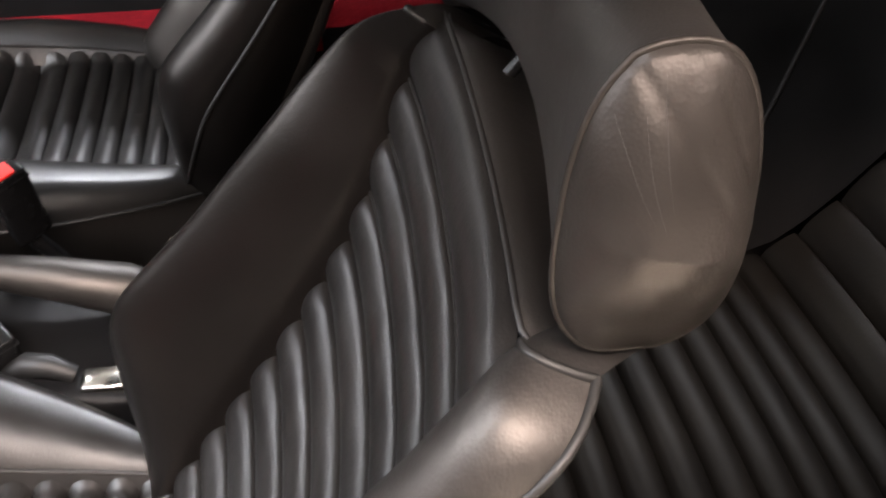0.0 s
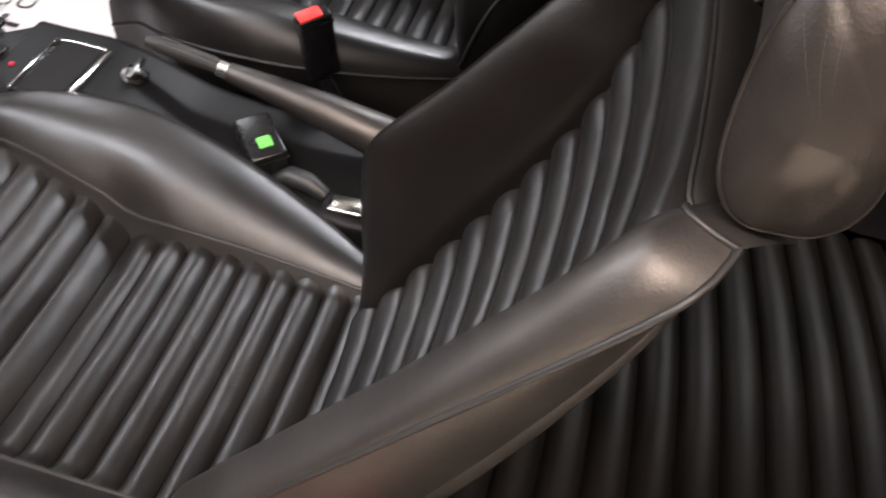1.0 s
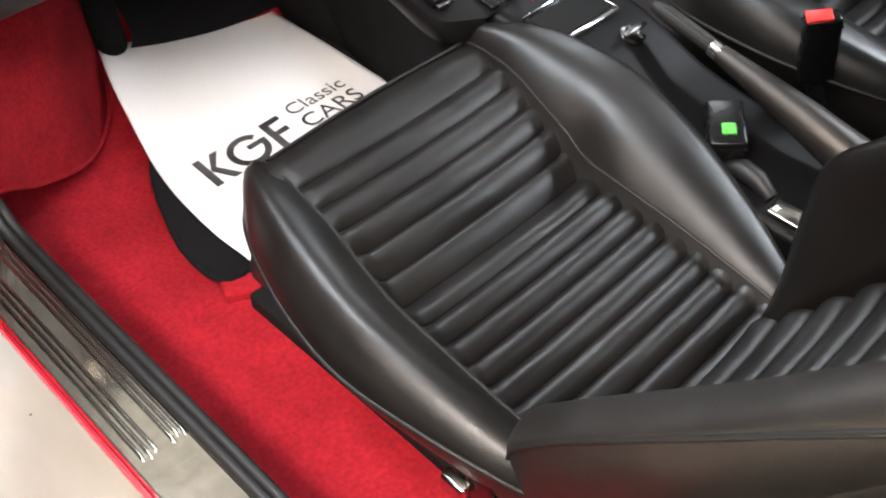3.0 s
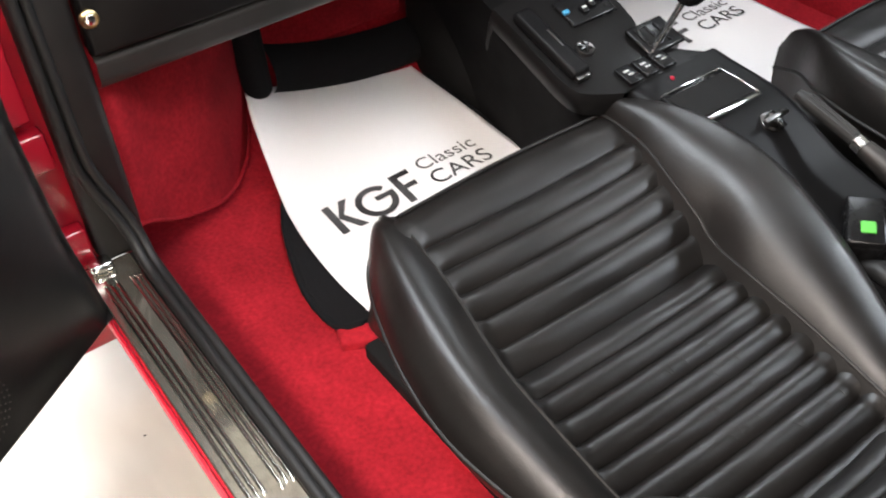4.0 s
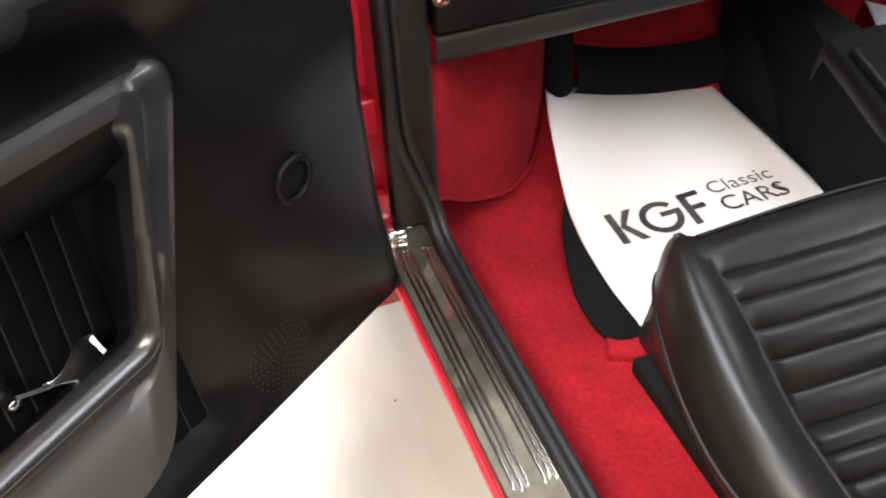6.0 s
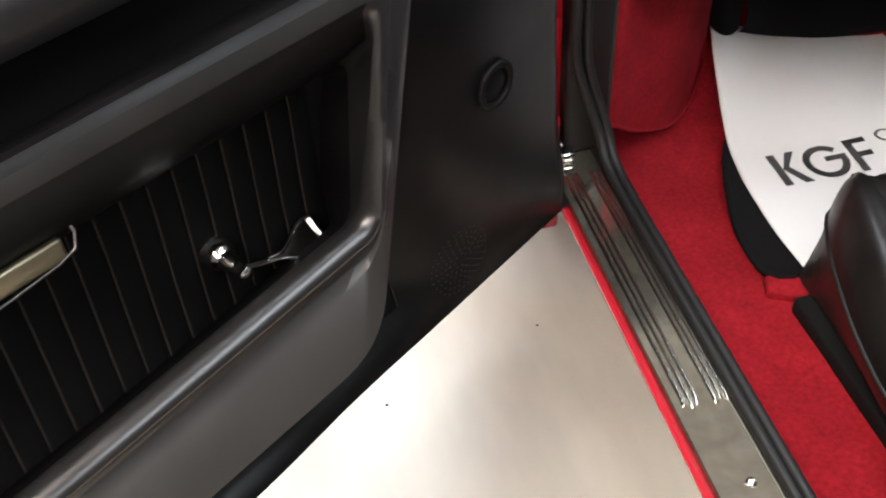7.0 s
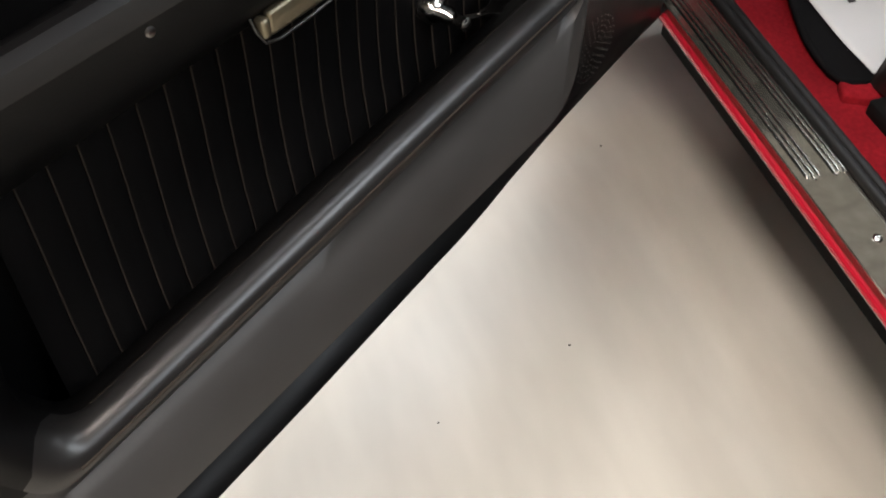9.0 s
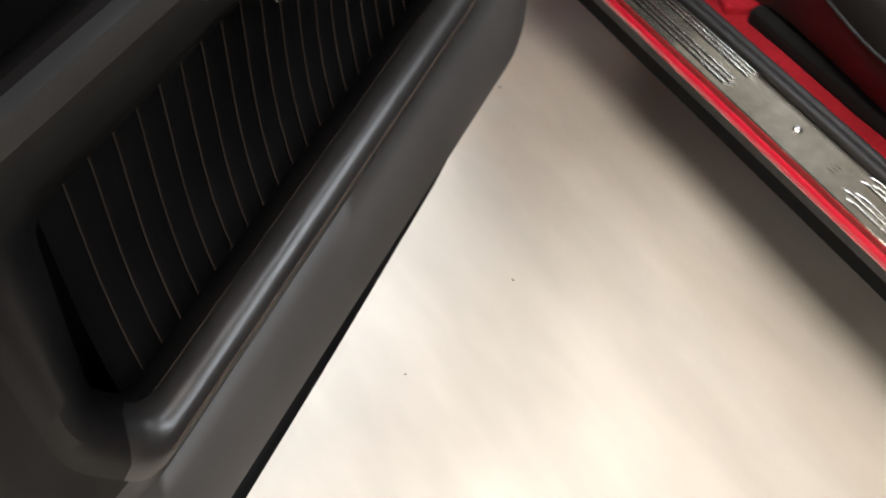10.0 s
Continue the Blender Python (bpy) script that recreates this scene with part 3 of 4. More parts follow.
for k in range(4):
    a = k * 0.5 - 0.2
    part("groove", sweep([(1.0455 + 0.0112 * math.cos(a + 1), 0.465, 0.4845 + 0.0112 * math.sin(a + 1)), (1.048 + 0.0122 * math.cos(a + 1), 0.545, 0.501 + 0.0122 * math.sin(a + 1))], 0.0012, 6), VINYL_MID, grip)


def buckle(base, top, turn, half, deep, colour, what, pad, root):
    """A buckle whose body runs from base to top, with its release button on the end."""
    b = thing("seat_belt_buckle", *base, what, "seat belt buckle", "seat belt buckles")
    lo, hi = Vector(base), Vector(top)
    up = (hi - lo).normalized()
    wide = Vector((math.cos(turn), math.sin(turn), 0))
    wide = (wide - up * wide.dot(up)).normalized()
    m = Matrix.Translation(lo) @ Matrix((wide, up.cross(wide), up)).transposed().to_4x4()
    put = lambda a, c, d: m @ Vector((a, c, d))  # noqa: E731
    tall = (hi - lo).length
    part("housing", box(-half, -deep, 0.0, half, deep, tall, 0.005, put, segments=3), PLASTIC, b)
    part("button", box(*pad[:2], tall - 0.003, *pad[2:], tall + 0.0025, 0.0015, put), colour, b, "coloured release button")
    part("rim", sweep([put(half * c, deep * d, tall - 0.012) for c, d in ((-1, -1), (1, -1), (1, 1), (-1, 1), (-1, -1))], 0.0012, 6), PLASTIC, b)
    part("stalk", sweep([put(0, 0, 0.01), put(0, 0, -0.015), Vector(root)], 0.011, 8), PLASTIC, b)
    return b


buckle((0.965, 0.372, 0.405), (0.958, 0.371, 0.450), radians(38), 0.042, 0.025, GREEN, "black seat belt buckle with a green button", (-0.025, -0.011, -0.005, 0.008), (0.955, 0.30, 0.37))
buckle((1.122, 0.336, 0.452), (1.098, 0.340, 0.560), radians(-49), 0.024, 0.013, RED_CLOTH, "black seat belt buckle with a red button", (-0.022, -0.011, 0.012, 0.011), (1.13, 0.28, 0.34))
# Added black box darkens the carpet gap beside the driver's seat.
part("gap_filler", box(1.083, -0.1, 0.2, 1.228, 0.70, 0.285, 0.01), DEEP, console, "added black box darkening the gap along the tunnel")
part("rail_bracket", box(0.900, 0.212, 0.380, 0.934, 0.264, 0.396, 0.004), RIB_METAL, console, "dull metal seat rail end")
part("webbing_loop", sweep([(0.932, 0.345, 0.400), (0.930, 0.320, 0.412), (0.926, 0.295, 0.411), (0.922, 0.270, 0.398)], [0.010, 0.015, 0.014, 0.010], 10), RUBBER, console, "folded black belt webbing")

# far side and rear of the cabin
far_door = thing("car_door", 1.95, 0.4, 0.3, "closed car door with plain black vinyl trim", "car door")
part("door_card", grid(lambda u, v: (1.90 + 0.05 * math.sin(v * 3), -0.9 + 2.2 * u, 0.34 + 0.56 * v), 12, 12), VINYL, far_door)
far_sill = thing("carpeted_sill", 1.82, 0.4, 0.2, "red carpeted sill inside the closed door", "sill")
part("sill_carpet", box(1.72, -0.3, 0.2, 1.90, 1.25, 0.385, 0.02), CARPET, far_sill)
# Unseen roof, added and sized to keep light off the cabin.
roof = thing("shade_roof", 1.0, -0.1, 1.22, "unseen car roof with black headlining, added to shade the cabin", "car roof")
part("headlining", grid(lambda u, v: (0.42 + 1.24 * u, -1.15 + 1.58 * v, 1.225 + 0.035 * math.sin(math.pi * u) * math.sin(math.pi * v)), 16, 16), DEEP, roof)
part("roof_skin", grid(lambda u, v: (0.405 + 1.27 * u, -1.16 + 1.60 * v, 1.240 + 0.045 * math.sin(math.pi * u) * math.sin(math.pi * v)), 16, 16), RED_PAINT, roof)
bulk = thing("rear_bulkhead", 1.0, -1.12, 0.3, "dark trimmed bulkhead behind the rear seat", "bulkhead")
part("bulkhead_panel", box(0.22, -1.2, 0.2, 1.95, -1.12, 1.22, 0.01), DEEP, bulk)
part("quarter_trim", box(0.18, -1.2, 0.2, 0.24, -0.42, 1.21, 0.01), DEEP, bulk, "dark quarter trim")
part("quarter_trim", box(1.80, -1.2, 0.2, 1.86, -0.35, 1.21, 0.01), DEEP, bulk, "dark quarter trim")


# ---- front seats ----
SEAM_L = [(0.16, 0.452), (0.28, 0.446), (0.40, 0.446), (0.48, 0.449), (0.54, 0.458), (0.60, 0.468), (0.68, 0.477), (0.76, 0.485)]
SEAM_R = [(0.15, 0.776), (0.28, 0.783), (0.34, 0.785), (0.44, 0.787), (0.487, 0.797), (0.523, 0.805), (0.55, 0.808), (0.59, 0.816), (0.633, 0.828), (0.68, 0.839), (0.76, 0.850)]
PAN_Z = [(0.10, 0.366), (0.20, 0.370), (0.30, 0.380), (0.40, 0.392), (0.45, 0.393), (0.487, 0.384), (0.52, 0.400), (0.57, 0.423), (0.65, 0.441), (0.72, 0.444), (0.765, 0.438)]


def pan_z(x, y):
    return smooth_along(PAN_Z, y) + 0.008 * ((x - 0.65) / 0.2) ** 2


def flute_tube(base, up, height, nx=36, nv=10, pinch=0.5, deep=0.006, fade=0.035, full=0.45):
    """One padded channel on the surface given by base, swelling towards up."""
    def fn(u, v):
        p = base(u, v)
        end = min(1.0, min(u, 1 - u) / fade)
        k = (math.sin(math.pi * v)) ** full
        wob = 1 + 0.10 * noise.noise(Vector((p[0] * 22, p[1] * 50, p[2] * 50)))
        return Vector(p) + Vector(up) * (height * k * (pinch + (1 - pinch) * math.sqrt(max(0.0, 1 - (1 - end) ** 2))) * wob - deep * (1 - k))
    return grid(fn, nx, nv)


def build_seat():
    seat = thing("bucket_seat", 0.65, 0.35, FLOOR_Z, "black leather bucket seat with fluted centre panels", "car seat", "front seats")
    # cushion
    RISE_L = [(0.16, 0.370), (0.28, 0.391), (0.40, 0.411), (0.48, 0.420), (0.60, 0.441), (0.70, 0.450), (0.76, 0.445), (0.80, 0.40)]
    RISE_R = [(0.14, 0.380), (0.28, 0.390), (0.40, 0.397), (0.45, 0.396), (0.487, 0.388), (0.523, 0.410), (0.55, 0.424), (0.59, 0.438), (0.633, 0.447), (0.68, 0.451), (0.76, 0.447), (0.80, 0.41)]
    cushion = part("cushion_base", box(0.42, 0.17, 0.27, 0.88, 0.765, 0.345, 0.03, segments=3), LEATHER_SIDE, seat)
    edges = [0.120, 0.156, 0.191, 0.226, 0.262, 0.297, 0.333, 0.368, 0.404, 0.441, 0.487, 0.524, 0.561, 0.601, 0.643, 0.688, 0.757]
    for row, (a, b) in enumerate(zip(edges, edges[1:])):
        def pillow(u, v, a=a, b=b, row=row):
            v = 0.5 - 0.5 * math.cos(math.pi * v)
            y = a + (b - a) * v
            xl, xr = smooth_along(SEAM_L, y) - 0.016, smooth_along(SEAM_R, y) + 0.016
            x = xl + (xr - xl) * u
            z = pan_z(x, y) - 0.006 - 0.003 * math.exp(-((y - 0.487) / 0.03) ** 2) * u
            wl, wr = ease(0.09, 0.02, u), ease(0.92, 0.98, u)
            z += (smooth_along(RISE_L, y) - 0.006 - z) * wl
            z += (smooth_along(RISE_R, y) - 0.006 - z) * wr
            fill = math.sin(math.pi * (v if row < 15 else 0.86 * v)) ** 0.6
            ends = 1 - 0.35 * ease(0.075, 0.02, u) - 0.35 * ease(0.925, 0.98, u)
            soft = 1 + 0.16 * noise.noise(Vector((x * 16, y * 40, row * 3.7)))
            # leather gathers where each channel meets its seam
            pucker = 0.0013 * noise.noise(Vector((u * 9, v * 5 + row * 2.3, 4.0))) * fill * (ease(0.22, 0.02, u) + ease(0.78, 0.98, u))
            return (x, y + 0.014 * math.sin(math.pi * u) * ease(0.66, 0.757, y), z + ((0.0115 if row < 15 else 0.016) * fill - 0.003) * ends * soft + pucker)
        part("channel", grid(pillow, 72, 18), LEATHER, cushion)
    # short pale creases worn into the channels
    rng = random.Random(7)
    for k in range(16):
        cx, cy = rng.uniform(0.60, 0.76), rng.choice(edges[3:9]) + 0.014
        lean, size = rng.uniform(-0.5, 0.5), rng.uniform(0.006, 0.012)
        line = [(cx + lean * size * q, cy + size * q) for q in (-1, -0.4, 0.3, 1)]
        part("crease", sweep([(x, y, pan_z(x, y) + 0.0026 + 0.0006 * (1 - abs(j - 1.5) / 1.5)) for j, (x, y) in enumerate(line)], [0.0002, 0.0004, 0.0004, 0.0002], 5), SCRATCH, cushion)
    # padded nose under the front edge
    def nose(u, v):
        x = 0.485 + 0.373 * u
        a = v * 1.9
        arch = 0.014 * math.sin(math.pi * u)
        return (x, 0.757 + arch + 0.030 * math.sin(a) - 0.02 * v * v, 0.4418 + 0.008 * ((x - 0.65) / 0.2) ** 2 - 0.055 * (1 - math.cos(a)) - 0.06 * v * v)
    part("front_roll", grid(nose, 30, 14), LEATHER, cushion)
    part("front_piping", sweep([Vector(nose(i / 30, 0.0)) + Vector((0, -0.002, 0.0035)) for i in range(31)], 0.0028, 8), PIPING, cushion)

    OUT_L = [(0.17, 0.440), (0.21, 0.396), (0.27, 0.371), (0.37, 0.353), (0.47, 0.346), (0.57, 0.359), (0.66, 0.385), (0.73, 0.415), (0.785, 0.450), (0.80, 0.468)]
    OUT_R = [(0.14, 0.795), (0.20, 0.845), (0.30, 0.898), (0.40, 0.936), (0.50, 0.955), (0.60, 0.950), (0.68, 0.924), (0.74, 0.885), (0.785, 0.868), (0.80, 0.862)]
    TOP_L = [(0.17, 0.372), (0.25, 0.408), (0.40, 0.438), (0.55, 0.458), (0.68, 0.463), (0.73, 0.459), (0.765, 0.447), (0.787, 0.428), (0.80, 0.402)]
    TOP_R = [(0.14, 0.386), (0.25, 0.418), (0.40, 0.462), (0.52, 0.489), (0.64, 0.495), (0.73, 0.484), (0.78, 0.460), (0.80, 0.42)]

    def bolster(seam, out, top, rise, y0, y1, low, ridge, fall, swell):
        def fn(u, v):
            y = y0 + (y1 - y0) * (0.5 - 0.5 * math.cos(math.pi * v))
            xs = smooth_along(seam, min(y, 0.76))
            xo = smooth_along(out, y)
            zs = smooth_along(rise, y)
            zo = smooth_along(low, y)
            top_z = smooth_along(top, y)
            # rises from the seam, rounds over and falls to the piped edge
            x = xs + (xo - xs) * (1 - (1 - u) ** 1.25)
            if u < ridge:
                k = u / ridge
                mean = sum(smooth_along(rise, min(0.76, y + d)) for d in (-0.08, -0.04, 0.0, 0.04, 0.08)) / 5
                foot = zs + (mean - zs) * ease(0.0, 0.4, k)
                z = foot - 0.003 + (top_z - foot + 0.003) * (1 - (1 - k) ** swell)
            else:
                z = zo + (top_z - zo) * max(0.0, math.cos(math.pi / 2 * (u - ridge) / (1 - ridge))) ** fall
            tuck = max(0.0, 1 - u / 0.05) ** 2
            return (x - 0.010 * tuck * math.copysign(1, xo - xs), y, z - 0.02 * tuck)
        return fn

    LOW_L = [(0.17, 0.352), (0.27, 0.385), (0.47, 0.386), (0.62, 0.392), (0.72, 0.386), (0.80, 0.362)]
    LOW_R = [(0.14, 0.372), (0.30, 0.398), (0.45, 0.418), (0.60, 0.425), (0.72, 0.412), (0.80, 0.38)]
    for fn, side_x in ((bolster(SEAM_L, OUT_L, TOP_L, RISE_L, 0.168, 0.802, LOW_L, 0.45, 0.8, 1.8), 0.425), (bolster(SEAM_R, OUT_R, TOP_R, RISE_R, 0.142, 0.802, LOW_R, 0.64, 0.72, 3.2), 0.87)):
        bol = part("side_bolster", grid(fn, 26, 56), LEATHER, cushion, "smooth padded leather bolster")
        part("piping", sweep([Vector(fn(1.0, i / 40)) for i in range(41)], 0.0034, 8), PIPING, bol)
        part("seam_piping", sweep([Vector(fn(0.05, i / 40)) + Vector((0, 0, 0.001)) for i in range(2, 38)], 0.0024, 6), PIPING, bol)
        def skirt(u, v, fn=fn, side_x=side_x):
            p = Vector(fn(1.0, u))
            return (p.x + (side_x - p.x) * 0.75 * v**1.5, p.y - 0.012 * v, p.z - 0.115 * v)
        part("skirt", grid(skirt, 40, 6), LEATHER_SIDE, bol)

    # backrest: s runs up the leaning back, n stands forward of it
    A, N, P0 = Vector((0, -0.55, 0.835)), Vector((0, 0.835, 0.55)), Vector((0, 0.21, 0.37))

    def B(x, s, n):
        return P0 + Vector((x, 0, 0)) + A * s + N * n

    IN_N = [(0.0, -0.030), (0.1, -0.042), (0.25, -0.048), (0.40, -0.040), (0.50, -0.020), (0.56, -0.006), (0.62, 0.004)]
    XL = [(0.0, 0.505), (0.3, 0.492), (0.45, 0.474), (0.55, 0.464), (0.60, 0.466), (0.66, 0.466)]
    XR = [(0.0, 0.722), (0.2, 0.745), (0.35, 0.748), (0.45, 0.750), (0.52, 0.764), (0.565, 0.766), (0.60, 0.752), (0.63, 0.735)]

    def bow(u):
        return 0.008 - 0.034 * (1 - u) ** 3

    def panel_edge(u):
        """Sinks the ends of a channel under the side rolls."""
        return -0.004 * ease(0.06, 0.0, u) - 0.004 * ease(0.94, 1.0, u)

    def across(u, s):
        xl, xr = smooth_along(XL, s) - 0.028, smooth_along(XR, s) + 0.028
        return xl + (xr - xl) * u

    rows = [0.548 - 0.0485 * k for k in range(12, -1, -1)]
    backs = []
    for a, b in zip(rows, rows[1:]):
        def base(u, v, a=a, b=b):
            s0 = a + (b - a) * v
            x = across(u, s0)
            return B(x, s0 + bow(u) * ease(0.0, 0.4, s0), smooth_along(IN_N, s0) + 0.008 * (abs(2 * u - 1)) ** 3 + panel_edge(u))
        backs.append(flute_tube(base, N, 0.0095, 44, 18, 0.25, 0.009, 0.10, 0.34))

    def band(u, v):
        s = 0.548 + 0.060 * v
        return B(across(u, s), s + bow(u), smooth_along(IN_N, s) + 0.008 * abs(2 * u - 1) ** 3 + panel_edge(u) + 0.0095 * math.sin(math.pi * v) ** 0.4 - 0.006 * (1 - math.sin(math.pi * v) ** 0.4))

    def crown(u, v):
        x = 0.432 + 0.345 * u + 0.07 * v * (1 - u)
        a = v * math.pi * 0.9
        fall = 0.05 * max(0.0, u - 0.84) / 0.16 * v
        return B(x, 0.606 + bow(0.08 + 0.84 * u) + 0.016 * math.sin(a) - fall, 0.004 - 0.045 * (1 - math.cos(a)) * 0.9 - 0.02 * ease(0.1, 0.0, u))

    # side rolls of the backrest; section from inner seam over the crest to the piped outer edge
    CREST_R = [(-0.03, -0.070), (0.0, -0.042), (0.06, 0.008), (0.10, 0.042), (0.133, 0.066), (0.16, 0.082), (0.19, 0.090), (0.23, 0.086), (0.30, 0.074), (0.40, 0.064), (0.52, 0.054), (0.59, 0.044), (0.63, 0.022)]
    CREST_L = [(-0.03, 0.082), (0.1, 0.070), (0.2, 0.058), (0.33, 0.043), (0.42, 0.037), (0.5, 0.031), (0.56, 0.028), (0.59, 0.020), (0.607, 0.006)]
    EDGE_L = [(-0.03, 0.062), (0.1, 0.056), (0.2, 0.044), (0.3, 0.031), (0.4, 0.018), (0.5, 0.003), (0.55, -0.005), (0.58, -0.012), (0.607, -0.026)]
    OUTER_L = [(-0.03, 0.394), (0.15, 0.390), (0.35, 0.386), (0.50, 0.385), (0.55, 0.387), (0.58, 0.394), (0.596, 0.410), (0.607, 0.432)]
    OUTER_R = [(-0.03, 0.790), (0.0, 0.812), (0.05, 0.848), (0.1, 0.872), (0.16, 0.880), (0.30, 0.872), (0.45, 0.856), (0.55, 0.825), (0.61, 0.765)]

    def wing_left(u, v):
        s = -0.02 + 0.626 * (1 - (1 - v) ** 1.3)
        xi, xo = smooth_along(XL, s) - 0.002, smooth_along(OUTER_L, s)
        ni, nc, no = smooth_along(IN_N, s) - 0.012, smooth_along(CREST_L, s), smooth_along(EDGE_L, s)
        lift = 0.0 if v > 0.06 else 0.03 * (1 - v / 0.06) ** 2
        drop = -0.02 * (1 - u) * ease(0.9, 1.0, v)
        if u < 0.55:
            a = u / 0.55 * math.pi / 2
            return B(xi + (xo - xi) * 0.60 * (1 - math.cos(a)) ** 0.8, s + drop, ni + (nc - ni) * math.sin(a) - lift)
        a = (u - 0.55) / 0.45 * math.pi / 2
        return B(xi + (xo - xi) * (0.60 + 0.40 * math.sin(a)), s + drop, nc + (no - nc) * (1 - math.cos(a)) - lift)

    def wing_right(u, v):
        s = -0.02 + 0.628 * v
        xi, xo = smooth_along(XR, s) + 0.004, smooth_along(OUTER_R, s)
        ni, nc = smooth_along(IN_N, s) + 0.011 * ease(-0.02, 0.08, s), smooth_along(CREST_R, s)
        tuck = max(0.0, 1 - u / 0.07) ** 2
        no = nc * 0.35 - 0.012
        lift = 0.0 if v > 0.06 else 0.03 * (1 - v / 0.06) ** 2
        if u < 0.6:
            k = u / 0.6
            return B(xi + (xo - xi) * 0.58 * k + 0.006 * tuck, s, ni + (nc - ni) * (0.45 * k + 0.55 * math.sin(k * math.pi / 2)) - lift - 0.028 * tuck)
        k = (u - 0.6) / 0.4
        return B(xi + (xo - xi) * (0.58 + 0.42 * math.sin(k * math.pi / 2)), s, nc + (no - nc) * (1 - math.cos(k * math.pi / 2)) - lift)

    def flank_point(fn, sgn, u, v):
        p = fn(1.0, u)
        deep = 0.008 + 0.112 * (1 - u) ** 0.8
        return p + N * (-deep * v) + Vector((sgn * (0.012 * math.sin(math.pi * v) * (1 - u) ** 2 - 0.02 * v * v - 0.05 * u**3 * v), 0, 0))

    def shell(u, v):
        l, r = flank_point(wing_left, -1, v, 1.0), flank_point(wing_right, 1, v, 1.0)
        return l.lerp(r, 0.5 - 0.5 * math.cos(math.pi * u)) - N * (0.045 * (1 - 0.85 * v * v) * math.sin(math.pi * u) ** 0.6)

    back = part("backrest_shell", grid(shell, 24, 24), LEATHER_SIDE, seat, "smooth leather rear of the backrest")
    for bm in backs:
        part("channel", bm, LEATHER, back)
    for s_line in rows[-3:]:
        part("seam_piping", sweep([B(across(u, s_line), s_line + bow(u), smooth_along(IN_N, s_line) + 0.008 * abs(2 * u - 1) ** 3 + 0.0005) for u in (0.05 + 0.9 * i / 30 for i in range(31))], 0.0016, 6), PIPING, back)
    part("top_band", grid(band, 28, 10), LEATHER, back, "plain padded top band")
    part("crown", grid(crown, 24, 12), LEATHER_SIDE, back)
    part("crown_piping", sweep([crown(i / 24, 0.02) for i in range(1, 25)], 0.002, 8), PIPING, back)
    for sgn, fn in ((-1, wing_left), (1, wing_right)):
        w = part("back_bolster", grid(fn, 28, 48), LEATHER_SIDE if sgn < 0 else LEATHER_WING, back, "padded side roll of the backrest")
        part("piping", sweep([fn(1.0, i / 40) for i in range(41)], 0.0030, 8), PIPING, w)
        part("end_piping", sweep([fn(i / 20, 1.0) for i in range(3, 21)], 0.0026, 8), PIPING, w)
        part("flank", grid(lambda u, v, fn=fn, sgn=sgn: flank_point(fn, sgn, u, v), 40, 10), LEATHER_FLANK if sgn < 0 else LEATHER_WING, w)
        part("foot", grid(lambda u, v, fn=fn: fn(u, 0.0) + N * (-0.10 * v) - A * (0.02 * math.sin(v * 1.5)), 16, 6), LEATHER_SIDE, w)
        part("shoulder", grid(lambda u, v, fn=fn: fn(u, 1.0) + N * (-0.05 * v) + A * (0.008 * math.sin(v * 2.6)) + Vector((0.04 * v, 0, 0)), 16, 6), LEATHER_SIDE, w)

    # headrest: a broad roll with a stitched end cap
    HC, HU = Vector((0, -0.163, 0.951)), Vector((0, 0.02, 1.0)).normalized()
    HF = Vector((0, HU.z, -HU.y))
    def egg(u):
        c, s = math.cos(2 * math.pi * u), math.sin(2 * math.pi * u)
        c, s = math.copysign(abs(c) ** 0.74, c), math.copysign(abs(s) ** 0.78, s)
        return HU * (0.081 * s) + HF * (0.0425 * c * (1 - 0.12 * s))

    def head_roll(u, v):
        k = 1 - 0.22 * math.sin(math.pi * v) ** 0.8
        return Vector((0.441 + 0.372 * v, 0, 0)) + HC + HU * (0.018 * math.sin(math.pi * v)) - HF * (0.012 * math.sin(math.pi * v)) + egg(u) * k

    head = part("headrest", grid(head_roll, 48, 24, None, True), LEATHER_SIDE, seat, "wide rolled leather headrest")
    for x0, sg in ((0.441, -1), (0.813, 1)):
        def cap(u, v, x0=x0, sg=sg):
            r = 1 - v
            p = egg(u)
            a, b = p.dot(HU) * r / 0.083, p.dot(HF) * r / 0.041
            bulge = 0.013 * math.sqrt(max(0.0, 1 - r**2.6)) + 0.0012 * noise.noise(Vector((p.y * r * 60, p.z * r * 30, sg)))
            # a sharp fold runs across the cap, above it the leather leans inwards
            fold = a - 0.02 - 0.10 * b
            bulge += 0.022 * (1 - r**3) * max(0.0, 1 - (fold / 1.4 if fold > 0 else -fold / 0.95))
            bulge -= 0.0012 * math.exp(-((a * 0.8 - b * 0.6 - 0.45) / 0.05) ** 2) + 0.0010 * math.exp(-((a * 0.7 - b * 0.8 - 0.8) / 0.045) ** 2)
            return Vector((x0 + sg * bulge, 0, 0)) + HC + p * (0.001 + 0.999 * r)
        c = part("end_cap", grid(cap, 96, 40, None, True), LEATHER_WORN, head, "creased leather end cap")
        # long pale creases that fan out above the fold
        for k, (u0, u1) in enumerate(((0.11, 0.18), (0.18, 0.225), (0.09, 0.13))):
            part("crease", sweep([cap(u0 + (u1 - u0) * j / 10, 0.74 - 0.06 * k - 0.058 * j + 0.006 * math.sin(j + k)) for j in range(11)], [0.00004, 0.00006, 0.0001, 0.00012, 0.00014, 0.00014, 0.00014, 0.00012, 0.0001, 0.00006, 0.00004], 5), SCRATCH, c)
        part("cap_piping", sweep([cap(i / 48, 0.0) for i in range(49)], 0.0019, 8), LEATHER_WORN, c)
